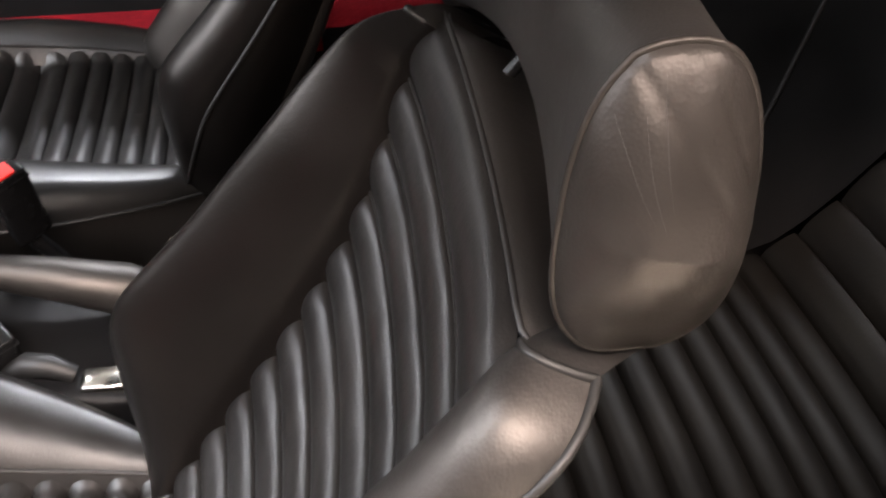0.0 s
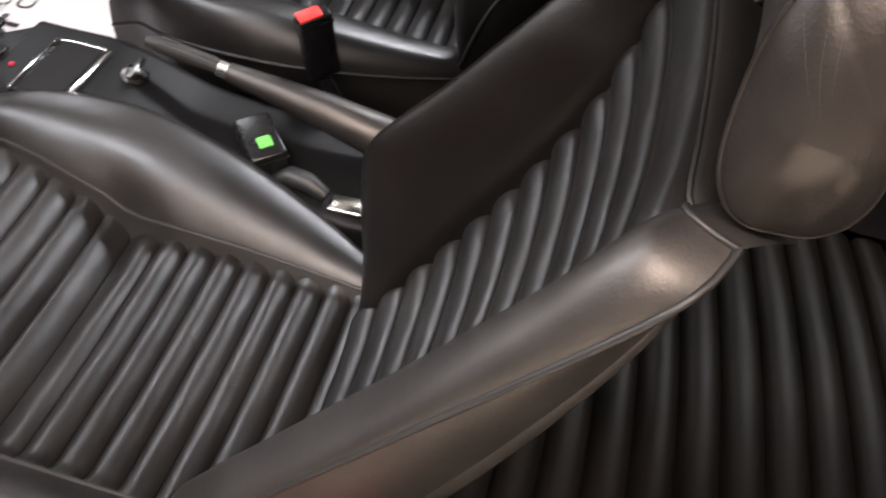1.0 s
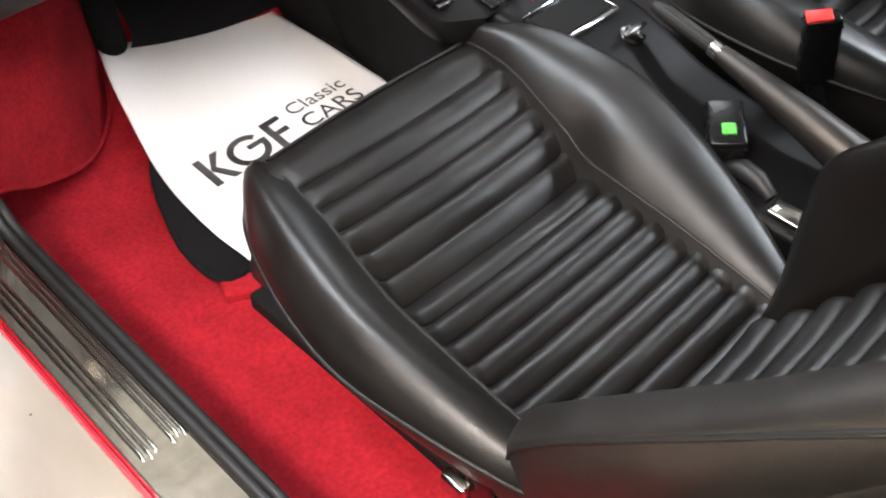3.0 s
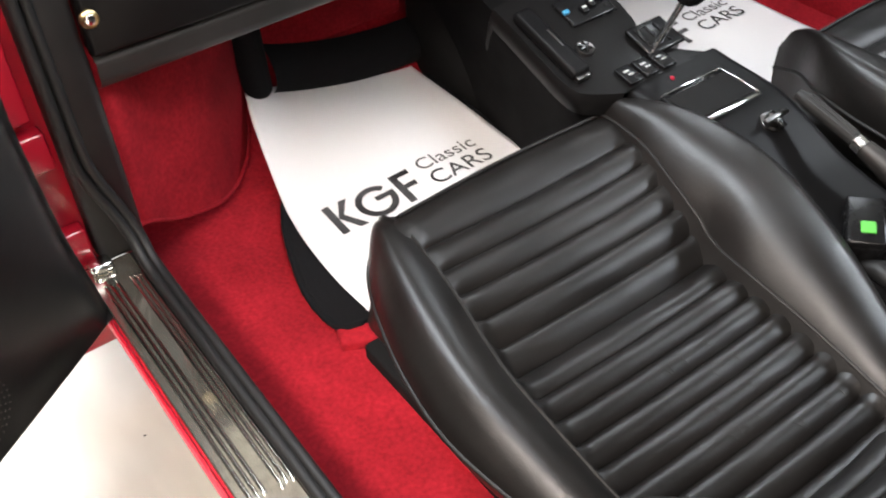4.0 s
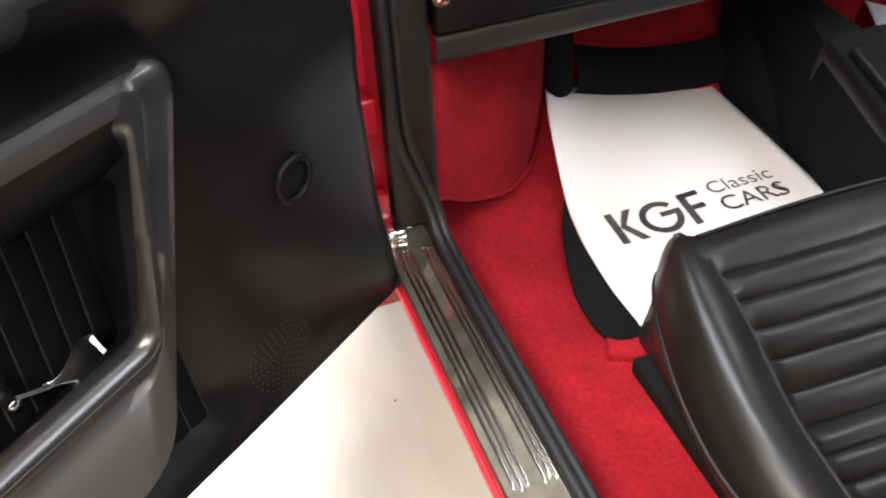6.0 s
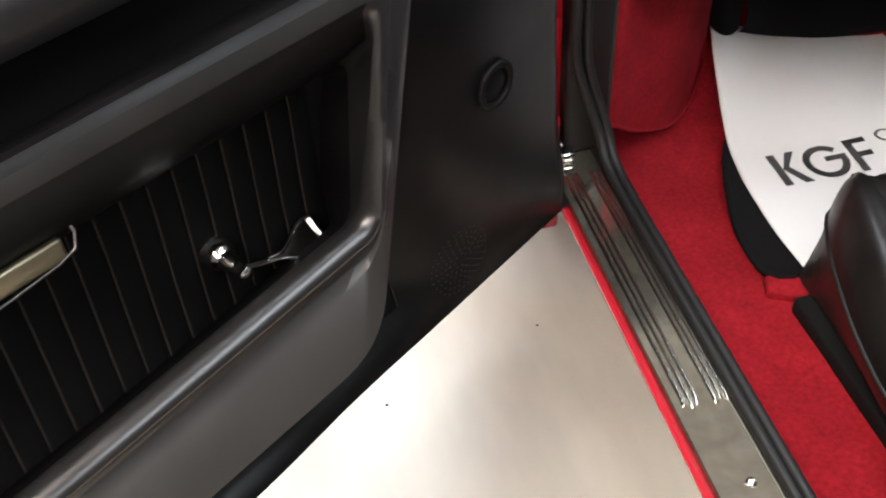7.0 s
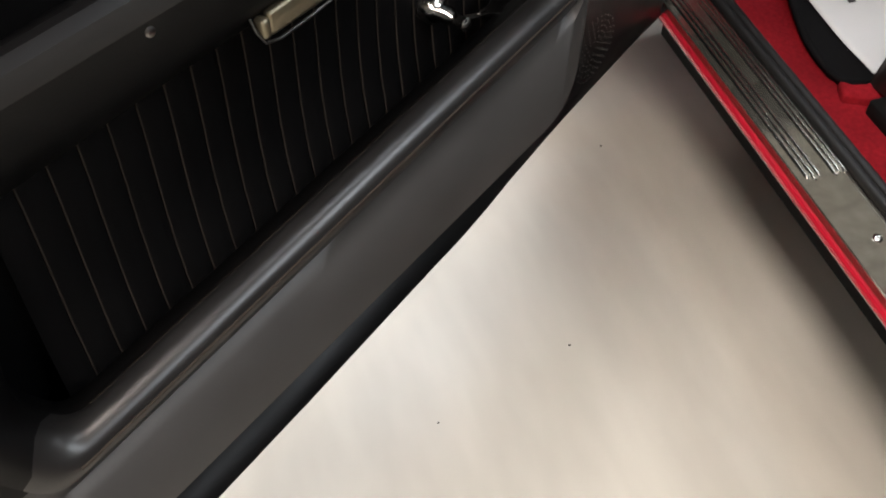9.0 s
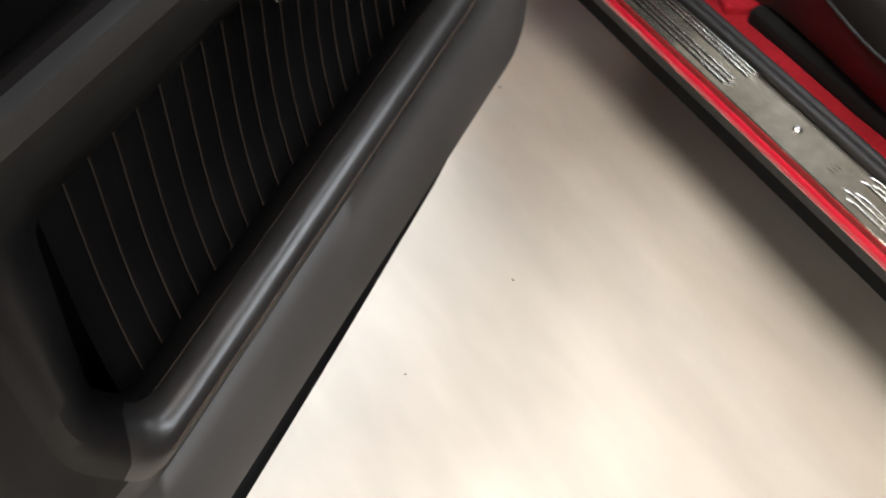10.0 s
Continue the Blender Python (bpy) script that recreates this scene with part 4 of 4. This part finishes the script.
    part("post", sweep([B(0.688, 0.60, -0.02), HC + Vector((0.688, 0, -0.06))], 0.005, 10), PLASTIC, head, "dark headrest post")
    # runner, recliner and levers
    # Plinth's rear and the added plate blacken carpet that lies in shade.
    part("plinth", box(0.402, -0.02, 0.232, 0.895, 0.745, 0.262, 0.006), DEEP, seat, "matt black seat plinth, drawn back over shaded carpet")
    part("shade_plate", box(0.386, -0.14, 0.236, 0.400, 0.20, 0.345, 0.004), DEEP, seat, "added black plate imitating shade under the recliner")
    part("runner", box(0.43, 0.14, 0.24, 0.455, 0.70, 0.275, 0.004), DEEP, seat)
    part("runner", box(0.85, 0.14, 0.24, 0.875, 0.70, 0.275, 0.004), DEEP, seat)
    rec = part("recliner", spun([(0.036, 0), (0.036, 0.012), (0.032, 0.016), (0.030, 0.016), (0.029, 0.013), (0.010, 0.014)], lambda a, b, c: (0.405 - c, 0.145 + a, 0.372 + b), 32), PLASTIC, seat, "round black recliner knob")
    for r in (0.0355, 0.0315):
        part("knob_rim", sweep([(0.391 - (0.0035 if r < 0.035 else 0), 0.145 + r * math.cos(a), 0.372 + r * math.sin(a)) for a in (2 * math.pi * k / 32 for k in range(33))], 0.0011, 6), CHROME, rec, "thin chrome rim")
    lev = part("slide_lever", box(0.360, 0.286, 0.296, 0.377, 0.322, 0.330, 0.005, segments=3), CHROME, seat, "chrome seat lever")
    part("lever_bracket", box(0.379, 0.262, 0.278, 0.387, 0.300, 0.345, 0.003), STEEL, lev)
    part("lever_arm", sweep([(0.39, 0.30, 0.30), (0.40, 0.24, 0.30), (0.41, 0.19, 0.31)], 0.006, 8), PLASTIC, seat)
    return seat


seat_near = build_seat()
tagged(seat_near, "black leather bucket seat beside the open door")
seat_far = copy_thing(seat_near, Matrix.Translation((2 * 1.06 - 0.65, 0.295, FLOOR_Z)) @ Matrix.Diagonal((-1, 1, 1, 1)))
for piece in seat_far.children:
    if piece.name.startswith(("backrest_shell", "headrest")):
        piece.matrix_basis = Matrix.Translation((0, 0.045, 0)) @ piece.matrix_basis
tagged(seat_far, "black leather bucket seat beside the handbrake")

# ---- rear seat ----
rear = thing("rear_bench", 0.7, -0.4, 0.3, "black leather rear seat with ribbed panels", "bench")
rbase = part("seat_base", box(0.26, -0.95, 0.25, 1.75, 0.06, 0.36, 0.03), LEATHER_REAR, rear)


def rear_z(y):
    return 0.395 + 0.03 * math.sin(max(0.0, min(1.0, (-0.08 - y) / 0.5)) * math.pi) + 0.55 * ease(-0.55, -0.95, y) * 0.7


for k in range(21):
    a = 0.04 - 0.045 * k
    def base(u, v, a=a):
        y = a - 0.045 * v
        return (0.32 + 0.70 * u, y - 0.02 * math.sin(u * 3), rear_z(y) - 0.012)
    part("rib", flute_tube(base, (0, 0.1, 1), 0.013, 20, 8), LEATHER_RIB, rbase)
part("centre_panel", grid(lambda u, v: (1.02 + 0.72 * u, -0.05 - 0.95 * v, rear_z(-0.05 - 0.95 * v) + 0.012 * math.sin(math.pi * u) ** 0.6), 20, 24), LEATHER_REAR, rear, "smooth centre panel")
part("panel_seam", sweep([(1.06 + 0.42 * k / 12, -0.50 - 0.45 * k / 12, rear_z(-0.50 - 0.45 * k / 12) + 0.014) for k in range(13)], 0.004, 8), PIPING, rear)

# ---- mats ----
black_mat = thing("carpet_mat", 0.65, 1.0, FLOOR_Z, "thick black carpet floor mat", "floor mat")


def mat_outline():
    # rounded near corner on the door side
    pts = [(0.90, 0.79), (0.43, 0.79), (0.408, 0.795), (0.396, 0.808), (0.391, 0.83), (0.391, 0.862), (0.395, 0.90), (0.405, 0.938)]
    pts += [(0.416, 0.972), (0.429, 1.011), (0.447, 1.055), (0.469, 1.096), (0.51, 1.16), (0.55, 1.25), (0.90, 1.27)]
    return pts


def slab(pts, z0, z1):
    bm = bmesh.new()
    lo = [bm.verts.new((x, y, z0)) for x, y in pts]
    hi = [bm.verts.new((x, y, z1)) for x, y in pts]
    bm.faces.new(hi)
    bm.faces.new(lo[::-1])
    for k in range(len(pts)):
        bm.faces.new((lo[k], lo[(k + 1) % len(pts)], hi[(k + 1) % len(pts)], hi[k]))
    bmesh.ops.recalc_face_normals(bm, faces=bm.faces)
    return bm


part("mat_body", slab(mat_outline(), 0.238, 0.252), CARPET_BLACK, black_mat, smooth=False)
edge = [Vector((x, y, 0.25)) for x, y in mat_outline()[1:]]
part("binding", sweep(edge, 0.006, 8), CARPET_BLACK, black_mat, "black bound edge")
hump = thing("carpet_step", 0.6, 0.76, FLOOR_Z, "raised red carpet step in front of the seat", "carpet step")
part("step", box(0.0, -0.019, 0.22, 0.30, 0.019, 0.251, 0.006, lambda a, b, c: (0.388 + 0.87 * a + 0.35 * b, 0.792 - 0.46 * a + 0.94 * b, c)), CARPET, hump)


def paper_edge_left(y):
    return smooth_along([(0.6, 0.449), (0.80, 0.447), (0.882, 0.443), (0.987, 0.450), (1.06, 0.462), (1.13, 0.477), (1.25, 0.506), (1.34, 0.538)], y)


def paper_z(x, y):
    lift = ease(1.06, 1.34, y) * (0.085 * (1 - (x - 0.5) / 0.4) ** 1.5 if x < 0.9 else 0.0)
    return 0.2565 + lift + 0.004 * noise.noise(Vector((x * 6, y * 5, 1.0)))


def paper_mat(shift, ahead, label, near=0.80):
    m = thing("paper_mat", 0.68 + shift, 1.05 + ahead, 0.25, label, "paper mat", "paper floor mats")

    def fn(u, v):
        y = near + (1.34 - near) * v
        left = paper_edge_left(y)
        x = left + (0.885 - left) * u
        return (x + shift, y + ahead - 0.012 * u * v, paper_z(x, y))
    bm = grid(fn, 40, 50)
    sheet = part("sheet", bm, PAPER, m, "glossy white paper sheet")
    mod = sheet.modifiers.new("thick", "SOLIDIFY")
    mod.thickness, mod.offset = 0.0008, -1
    return m


def mark(name, pts, m, ink=INK):
    bm = bmesh.new()
    bm.faces.new([bm.verts.new((x, y, 0.0)) for x, y in pts])
    ob = part(name, bm, ink, m, smooth=False)
    return ob


def print_on(m, shift, ahead):
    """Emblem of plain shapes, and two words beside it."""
    base_y, h = 0.964 + ahead, 0.080
    def shape(pts):
        return [(0.507 + shift + x + 0.05 * y, base_y + y) for x, y in pts]
    obs = [mark("emblem_bar", shape([(0, 0), (0.0135, 0), (0.0135, h), (0, h)]), m)]
    obs.append(mark("emblem_wedge", shape([(0.0135, 0.50 * h), (0.034, 0), (0.050, 0), (0.0255, 0.55 * h), (0.049, h), (0.0335, h)]), m))
    cx, cy, r0, r1 = 0.0885, 0.5 * h, 0.0405, 0.0275
    turn = [0.72 + (2 * math.pi - 0.72) * k / 28 for k in range(29)]
    ring = [(cx + r0 * math.cos(a) * 0.93, cy + r0 * math.sin(a)) for a in turn] + [(cx + r1 * math.cos(a) * 0.93, cy + r1 * math.sin(a)) for a in turn[::-1]]
    obs.append(mark("emblem_ring", shape(ring), m))
    obs.append(mark("emblem_block", shape([(cx + 0.001, cy - 0.0005), (cx + 0.0377, cy - 0.0005), (cx + 0.0377, cy + 0.0115), (cx + 0.001, cy + 0.0115)]), m))
    obs.append(mark("emblem_bar", shape([(0.1335, 0), (0.147, 0), (0.147, h), (0.1335, h)]), m))
    obs.append(mark("emblem_block", shape([(0.147, 0.845 * h), (0.172, 0.845 * h), (0.172, h), (0.147, h)]), m))
    obs.append(mark("emblem_block", shape([(0.147, 0.43 * h), (0.170, 0.43 * h), (0.170, 0.585 * h), (0.147, 0.585 * h)]), m))
    for ob in obs:
        for v in ob.data.vertices:
            w = ob.matrix_world @ v.co
            v.co.z = paper_z(w.x - shift, w.y - ahead) + 0.0012
    for word, x, y, size in (("Classic", 0.700, 1.020, 0.0445), ("CARS", 0.700, 0.972, 0.0518)):
        cu = bpy.data.curves.new(word, "FONT")
        cu.body, cu.size = word, size
        cu.extrude = 0.0002
        ob = new("printed_word", cu)
        cu.materials.append(INK_PALE if word == "Classic" else INK)
        ob.matrix_world = pose(x + shift, y + ahead, paper_z(x + 0.05, y) + 0.0016, 0, 0, 0)
        ob.parent = m
        ob.matrix_parent_inverse = m.matrix_world.inverted()
        tagged(ob, "printed word")


for dx, dy, text in ((0.0, 0.0, "white paper floor mat with dark emblem below the glovebox"), (0.735, 0.06, "white paper floor mat with dark emblem beside the gear lever")):
    pm = paper_mat(dx, dy, text, 0.80 if dx == 0 else 0.62)
    print_on(pm, dx, dy)

# ---- open door ----
O = Vector((0.116, 0.903, 0))
DU = Vector((-0.82, -0.573, 0)).normalized()
DN = Vector((-DU.y, DU.x, 0))
if DN.x < 0:
    DN = -DN


def D(u, n, z):
    return O + DU * u + DN * n + Vector((0, 0, z))


door = thing("car_door", *D(0.5, -0.05, 0.33), "open car door with black vinyl trim and a ribbed map pocket", "car door")


def door_low(u):
    return smooth_along([(-0.03, 0.374), (0.1, 0.376), (0.3, 0.402), (0.45, 0.444), (0.6, 0.459), (0.85, 0.446), (1.16, 0.425)], u)


def lip_n(u):
    return smooth_along([(-0.03, 0.006), (0.1, 0.010), (0.3, 0.032), (0.45, 0.062), (0.6, 0.081), (1.16, 0.086)], u)


def door_front(z):
    """The card's front edge leans back towards the top."""
    return smooth_along([(0.36, -0.018), (0.42, -0.008), (0.48, 0.0), (0.58, 0.008), (0.66, 0.013), (0.78, 0.018), (0.96, 0.020)], z)


def panel_n(u, z):
    base = smooth_along([(-0.03, -0.006), (0.04, 0.008), (0.17, 0.021), (0.26, 0.018), (0.34, -0.002), (0.45, -0.020), (1.2, -0.020)], u) + 0.02 * ease(0.88, 0.95, z)
    base += 0.010 * math.exp(-((u + 0.02) / 0.07) ** 2 - ((z - 0.40) / 0.09) ** 2) + 0.006 * ease(0.10, 0.0, abs(z - 0.78)) * ease(0.36, 0.2, u)
    low = door_low(u)
    return base + (lip_n(u) - base) * ease(low + 0.085, low, z) ** 2.0


def card(u, v):
    uu = -0.022 + 1.18 * u * (0.35 + 0.65 * u)
    low = door_low(uu)
    z = low + (0.955 - low) * v
    front = door_front(z)
    uu += (front + 0.022) * ease(0.35, 0.0, uu + 0.022)
    return D(uu, panel_n(uu, z) - 0.016 * ease(0.045, 0.0, uu - front) ** 2, z)


trim = part("door_card", grid(card, 80, 60), VINYL_CARD, door, "smooth black vinyl door card")
part("door_shell", box(0.022, -0.13, 0.0, 1.17, -0.060, 1.0, 0.01, lambda a, b, c: D(a, b, max(c, door_low(a) + 0.01))), RED_PAINT, door, "red painted outer door skin")
part("bottom_edge", grid(lambda u, v: D(-0.022 + 1.18 * u, lip_n(-0.022 + 1.18 * u) - 0.06 * v, door_low(-0.022 + 1.18 * u) - 0.006 * math.sin(v * 2)), 40, 4), RUBBER, door)
part("front_edge", grid(lambda u, v: Vector(card(0.0, u)) - DN * (0.045 * v) - DU * (0.004 * math.sin(v * 1.5)), 40, 4), VINYL_CARD, door)


def door_roll(u, v):
    a = -0.6 + 2.9 * v
    return D(-0.022 + 1.18 * u, -0.035 + 0.045 * math.cos(a), 0.955 + 0.045 * math.sin(a))


part("top_roll", grid(door_roll, 40, 18), VINYL_FRAME, door, "padded vinyl roll along the door top")


def loop_points(corners, per_side=26, radius=0.02):
    """Corners joined by straight runs with small rounds, the same count on each run."""
    pts = []
    n = len(corners)
    for i in range(n):
        p, a, b = Vector(corners[i]), Vector(corners[i - 1]), Vector(corners[(i + 1) % n])
        ta, tb = p + (a - p).normalized() * radius, p + (b - p).normalized() * radius
        for k in range(7):
            t = k / 6
            pts.append(tuple((1 - t) ** 2 * ta + 2 * t * (1 - t) * p + t * t * tb))
        c, d2 = Vector(corners[(i + 1) % n]), Vector(corners[(i + 2) % n])
        tc = c + (p - c).normalized() * radius
        for k in range(1, per_side):
            pts.append(tuple(tb + (tc - tb) * k / per_side))
    return pts


LEVELS = [
    [(0.372, -0.04, 0.8), (0.418, 0.026, 0.5), (0.992, 0.026, 0.5), (1.01, -0.03, 0.65), (0.962, -0.04, 0.8)],
    [(0.362, 0, 0.79), (0.416, 0.03, 0.652), (0.988, 0.03, 0.612), (1.012, 0.02, 0.662), (0.972, 0, 0.778)],
    [(0.356, 0.012, 0.797), (0.414, 0.054, 0.668), (0.992, 0.054, 0.626), (1.018, 0.045, 0.67), (0.98, 0.01, 0.788)],
    [(0.35, 0.05, 0.835), (0.416, 0.064, 0.681), (1.002, 0.064, 0.639), (1.028, 0.056, 0.684), (1, 0.03, 0.824)],
    [(0.362, 0.064, 0.87), (0.418, 0.076, 0.688), (1.01, 0.076, 0.646), (1.045, 0.068, 0.7), (1.022, 0.038, 0.86)],
    [(0.358, 0.066, 0.877), (0.416, 0.088, 0.685), (1.02, 0.088, 0.643), (1.058, 0.076, 0.705), (1.034, 0.04, 0.867)],
    [(0.354, 0.066, 0.88), (0.414, 0.095, 0.678), (1.028, 0.095, 0.634), (1.064, 0.073, 0.699), (1.042, 0.04, 0.87)],
    [(0.34, 0.062, 0.892), (0.412, 0.094, 0.668), (1.036, 0.094, 0.624), (1.07, 0.073, 0.69), (1.052, 0.036, 0.882)],
    [(0.3, 0.05, 0.896), (0.43, 0.104, 0.652), (1.07, 0.103, 0.61), (1.12, 0.086, 0.65), (1.075, 0.028, 0.886)],
    [(0.282, 0.036, 0.892), (0.452, 0.118, 0.572), (1.098, 0.117, 0.552), (1.13, 0.08, 0.63), (1.088, 0.018, 0.884)],
    [(0.268, 0.02, 0.886), (0.42, 0.05, 0.5), (1.118, 0.05, 0.472), (1.142, 0.03, 0.6), (1.098, 0.008, 0.878)],
    [(0.264, -0.045, 0.865), (0.41, -0.03, 0.48), (1.125, -0.03, 0.455), (1.148, -0.03, 0.6), (1.102, -0.045, 0.835)],
]
for lv in [[tuple(p + (q - p) * (0.33 if i not in (1, 2) else 0.5) for p, q in zip(a, b)) for i, (a, b) in enumerate(zip(LEVELS[7], LEVELS[8]))]]:
    LEVELS.insert(8, [(p[0], p[1] - (0.007 if i in (1, 2) else 0.005 if i == 0 else 0.0), p[2]) for i, p in enumerate(lv)])
RADII = [0.018, 0.018, 0.019, 0.02, 0.02, 0.02, 0.02, 0.024, 0.03, 0.045, 0.05, 0.055, 0.055]
LOOPS = [loop_points(c, 26, r) for c, r in zip(LEVELS, RADII)]


def frame_bm(first, last, start=0, end=None):
    bm = bmesh.new()
    rings = [[bm.verts.new(D(*p)) for p in loop] for loop in LOOPS[first : last + 1]]
    k = len(LOOPS[0])
    for a, b in zip(rings, rings[1:]):
        for i in range(start, end or k):
            bm.faces.new((a[i % k], a[(i + 1) % k], b[(i + 1) % k], b[i % k]))
    for v in [v for v in bm.verts if not v.link_faces]:
        bm.verts.remove(v)
    return bm


LAST = len(LOOPS[0]) + 1
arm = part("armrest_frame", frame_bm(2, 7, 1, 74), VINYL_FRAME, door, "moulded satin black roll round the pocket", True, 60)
# Rear end of the roll takes a darker vinyl in place of shade.
part("rear_limb", frame_bm(2, 7, 74, 130), VINYL_CARD, arm, "rear end of the roll, darkened to imitate shade", True, 60)
# Lining and brow are darkened in place of the shade there.
part("pocket_lining", frame_bm(0, 2, 1, 130), VINYL, arm, "lining of the pocket mouth, darkened to imitate shade", True, 60)
part("pocket_brow", frame_bm(0, 5, 130, LAST), VINYL, arm, "vinyl face above the pocket, darkened to imitate shade", True, 60)
part("ledge", frame_bm(5, 7, 130, LAST), VINYL_MID, arm, "vinyl ledge above the pocket, greyed for reflected light", True, 60)
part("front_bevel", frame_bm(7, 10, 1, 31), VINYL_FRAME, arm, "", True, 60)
part("armrest_face", frame_bm(7, 10, 31, 70), VINYL_SHEEN, arm, "flat face below the armrest, greyed for its sheen", True, 80)
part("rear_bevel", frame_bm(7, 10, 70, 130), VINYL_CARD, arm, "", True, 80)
part("frame_bevel", frame_bm(7, 10, 130, LAST), VINYL, arm, "", True, 30)
part("armrest_back", frame_bm(10, 12), VINYL, arm, "", True, 30)
for level, r in ((6, 0.0011), (2, 0.0004)):
    seam = [D(*p) for p in LOOPS[level][34:66]]
    part("seam_line", sweep(seam, r, 6), STITCH, arm)
part("stud", spun([(0.0035, 0), (0.0035, 0.001), (0.002, 0.002)], lambda a, b, c: D(0.851 + a, 0.058 + c, 0.872 + b), 14), STEEL, arm, "small metal stud")

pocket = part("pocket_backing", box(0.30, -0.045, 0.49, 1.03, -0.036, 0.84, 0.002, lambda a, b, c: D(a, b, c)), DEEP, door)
COUNT = 25


def pleat_line(k, z):
    return 0.335 + 0.0250 * k + 0.012 * ((0.80 - z) / 0.2) ** 2


def pocket_n(z):
    return -0.014 + 0.026 * max(0.0, (0.72 - z) / 0.16) ** 2.4


for k in range(COUNT):
    def pl(u, v, k=k):
        z = 0.50 + 0.335 * v
        x = pleat_line(k, z) * (1 - u) + pleat_line(k + 1, z) * u
        return D(x, pocket_n(z) + 0.0025 * math.sin(math.pi * u) ** 0.7, z)
    pleat = part("pleat", grid(pl, 6, 10), VINYL_SHADE, pocket)
    part("stitch_line", sweep([D(pleat_line(k, 0.50 + 0.335 * j / 10), pocket_n(0.50 + 0.335 * j / 10) + 0.0012, 0.50 + 0.335 * j / 10) for j in range(11)], 0.0008, 5), STITCH, pleat)

# window crank
crank = part("window_crank", spun([(0.015, -0.03), (0.015, 0.002), (0.011, 0.006), (0.009, 0.008), (0.009, 0.018), (0.006, 0.021), (0.006, 0.034), (0.007, 0.036), (0.004, 0.039)], lambda a, b, c: D(0.522 + a, 0.0 + c, 0.672 + b), 24), CHROME, door, "chrome window crank")


def crank_arm(u, v):
    # a thin arm that flares into a curled paddle
    w = 0.0024 + 0.019 * ease(0.38, 0.88, v) - 0.003 * ease(0.92, 1.0, v)
    side = 2 * u - 1
    curl = 0.006 * ease(0.4, 0.9, v) * (1 - math.cos(side * 1.3))
    return D(0.522 - 0.094 * v, 0.028 + 0.008 * math.sin(math.pi * v) - 0.010 * v + curl + 0.85 * w * side, 0.676 - 0.040 * v + 0.012 * v * v - 0.5 * w * side)


arm_ob = part("crank_arm", grid(crank_arm, 8, 18), CHROME, crank, "flared chrome crank handle")
sol = arm_ob.modifiers.new("thick", "SOLIDIFY")
sol.thickness = 0.003

part("paddle_rim", sweep([Vector(crank_arm(0.0, 0.3 + 0.7 * k / 12)) for k in range(13)] + [Vector(crank_arm(k / 6, 1.0)) for k in range(1, 7)], 0.0022, 8), CHROME, crank, "bright rolled rim of the paddle")

# pull handle
han = part("door_handle", box(0.650, 0.020, 0.786, 0.740, 0.028, 0.806, 0.003, lambda a, b, c: D(a, b, c)), HANDLE, door, "dull metal pull handle")
part("handle_frame", sweep([D(0.640, 0.015, 0.815), D(0.639, 0.026, 0.804), D(0.645, 0.031, 0.794), D(0.66, 0.031, 0.789), D(0.70, 0.031, 0.785), D(0.735, 0.031, 0.784), D(0.748, 0.030, 0.787), D(0.752, 0.026, 0.797), D(0.750, 0.015, 0.812)], 0.0011, 8), STEEL, han)
part("end_block", box(0.740, 0.019, 0.788, 0.749, 0.030, 0.804, 0.003, lambda a, b, c: D(a, b, c)), HANDLE, han)

# pull-through ring and speaker holes
n_ring = panel_n(0.170, 0.672)
eye_ring = part("trim_ring", sweep([D(0.170 + 0.0245 * math.cos(a), n_ring + 0.003, 0.672 + 0.0245 * math.sin(a)) for a in (2 * math.pi * k / 32 for k in range(33))], 0.0045, 8), VINYL, door, "round black trim ring")
part("ring_dish", spun([(0.0235, -0.001), (0.020, 0.002), (0.010, 0.0035), (0.001, 0.004)], lambda a, b, c: D(0.170 + a, n_ring + c, 0.672 + b), 28), VINYL, eye_ring)
holes = bmesh.new()
for ring_k, radius in enumerate((0.010, 0.017, 0.024, 0.031, 0.038, 0.045)):
    count = 7 + 5 * ring_k
    for k in range(count):
        a = 2 * math.pi * k / count
        cu, cz = 0.236 + radius * math.cos(a), 0.459 + radius * math.sin(a)
        n0 = panel_n(cu, cz) + 0.0004
        spun([(0.0014, 0), (0.0011, 0.0005)], lambda p, q, c, cu=cu, cz=cz, n0=n0: D(cu + p, n0 + c, cz + q), 6, holes)
tagged(part("speaker_perforation", holes, HOLE, trim, "rings of tiny speaker holes"), kind="stuff")

# grit on the showroom floor
for gx, gy, gr in ((-0.17, 0.911, 0.003), (0.116, 1.009, 0.0025), (-0.10, 0.62, 0.0022), (-0.33, 0.55, 0.002)):
    g = part("grit", spun([(gr, 0), (gr * 0.8, gr * 0.7), (gr * 0.2, gr)], lambda a, b, c, gx=gx, gy=gy: (gx + a, gy + b * 0.6, c), 7), GRIT)
    tagged(g, "speck of dark grit on the floor", "grit", "floor grit")
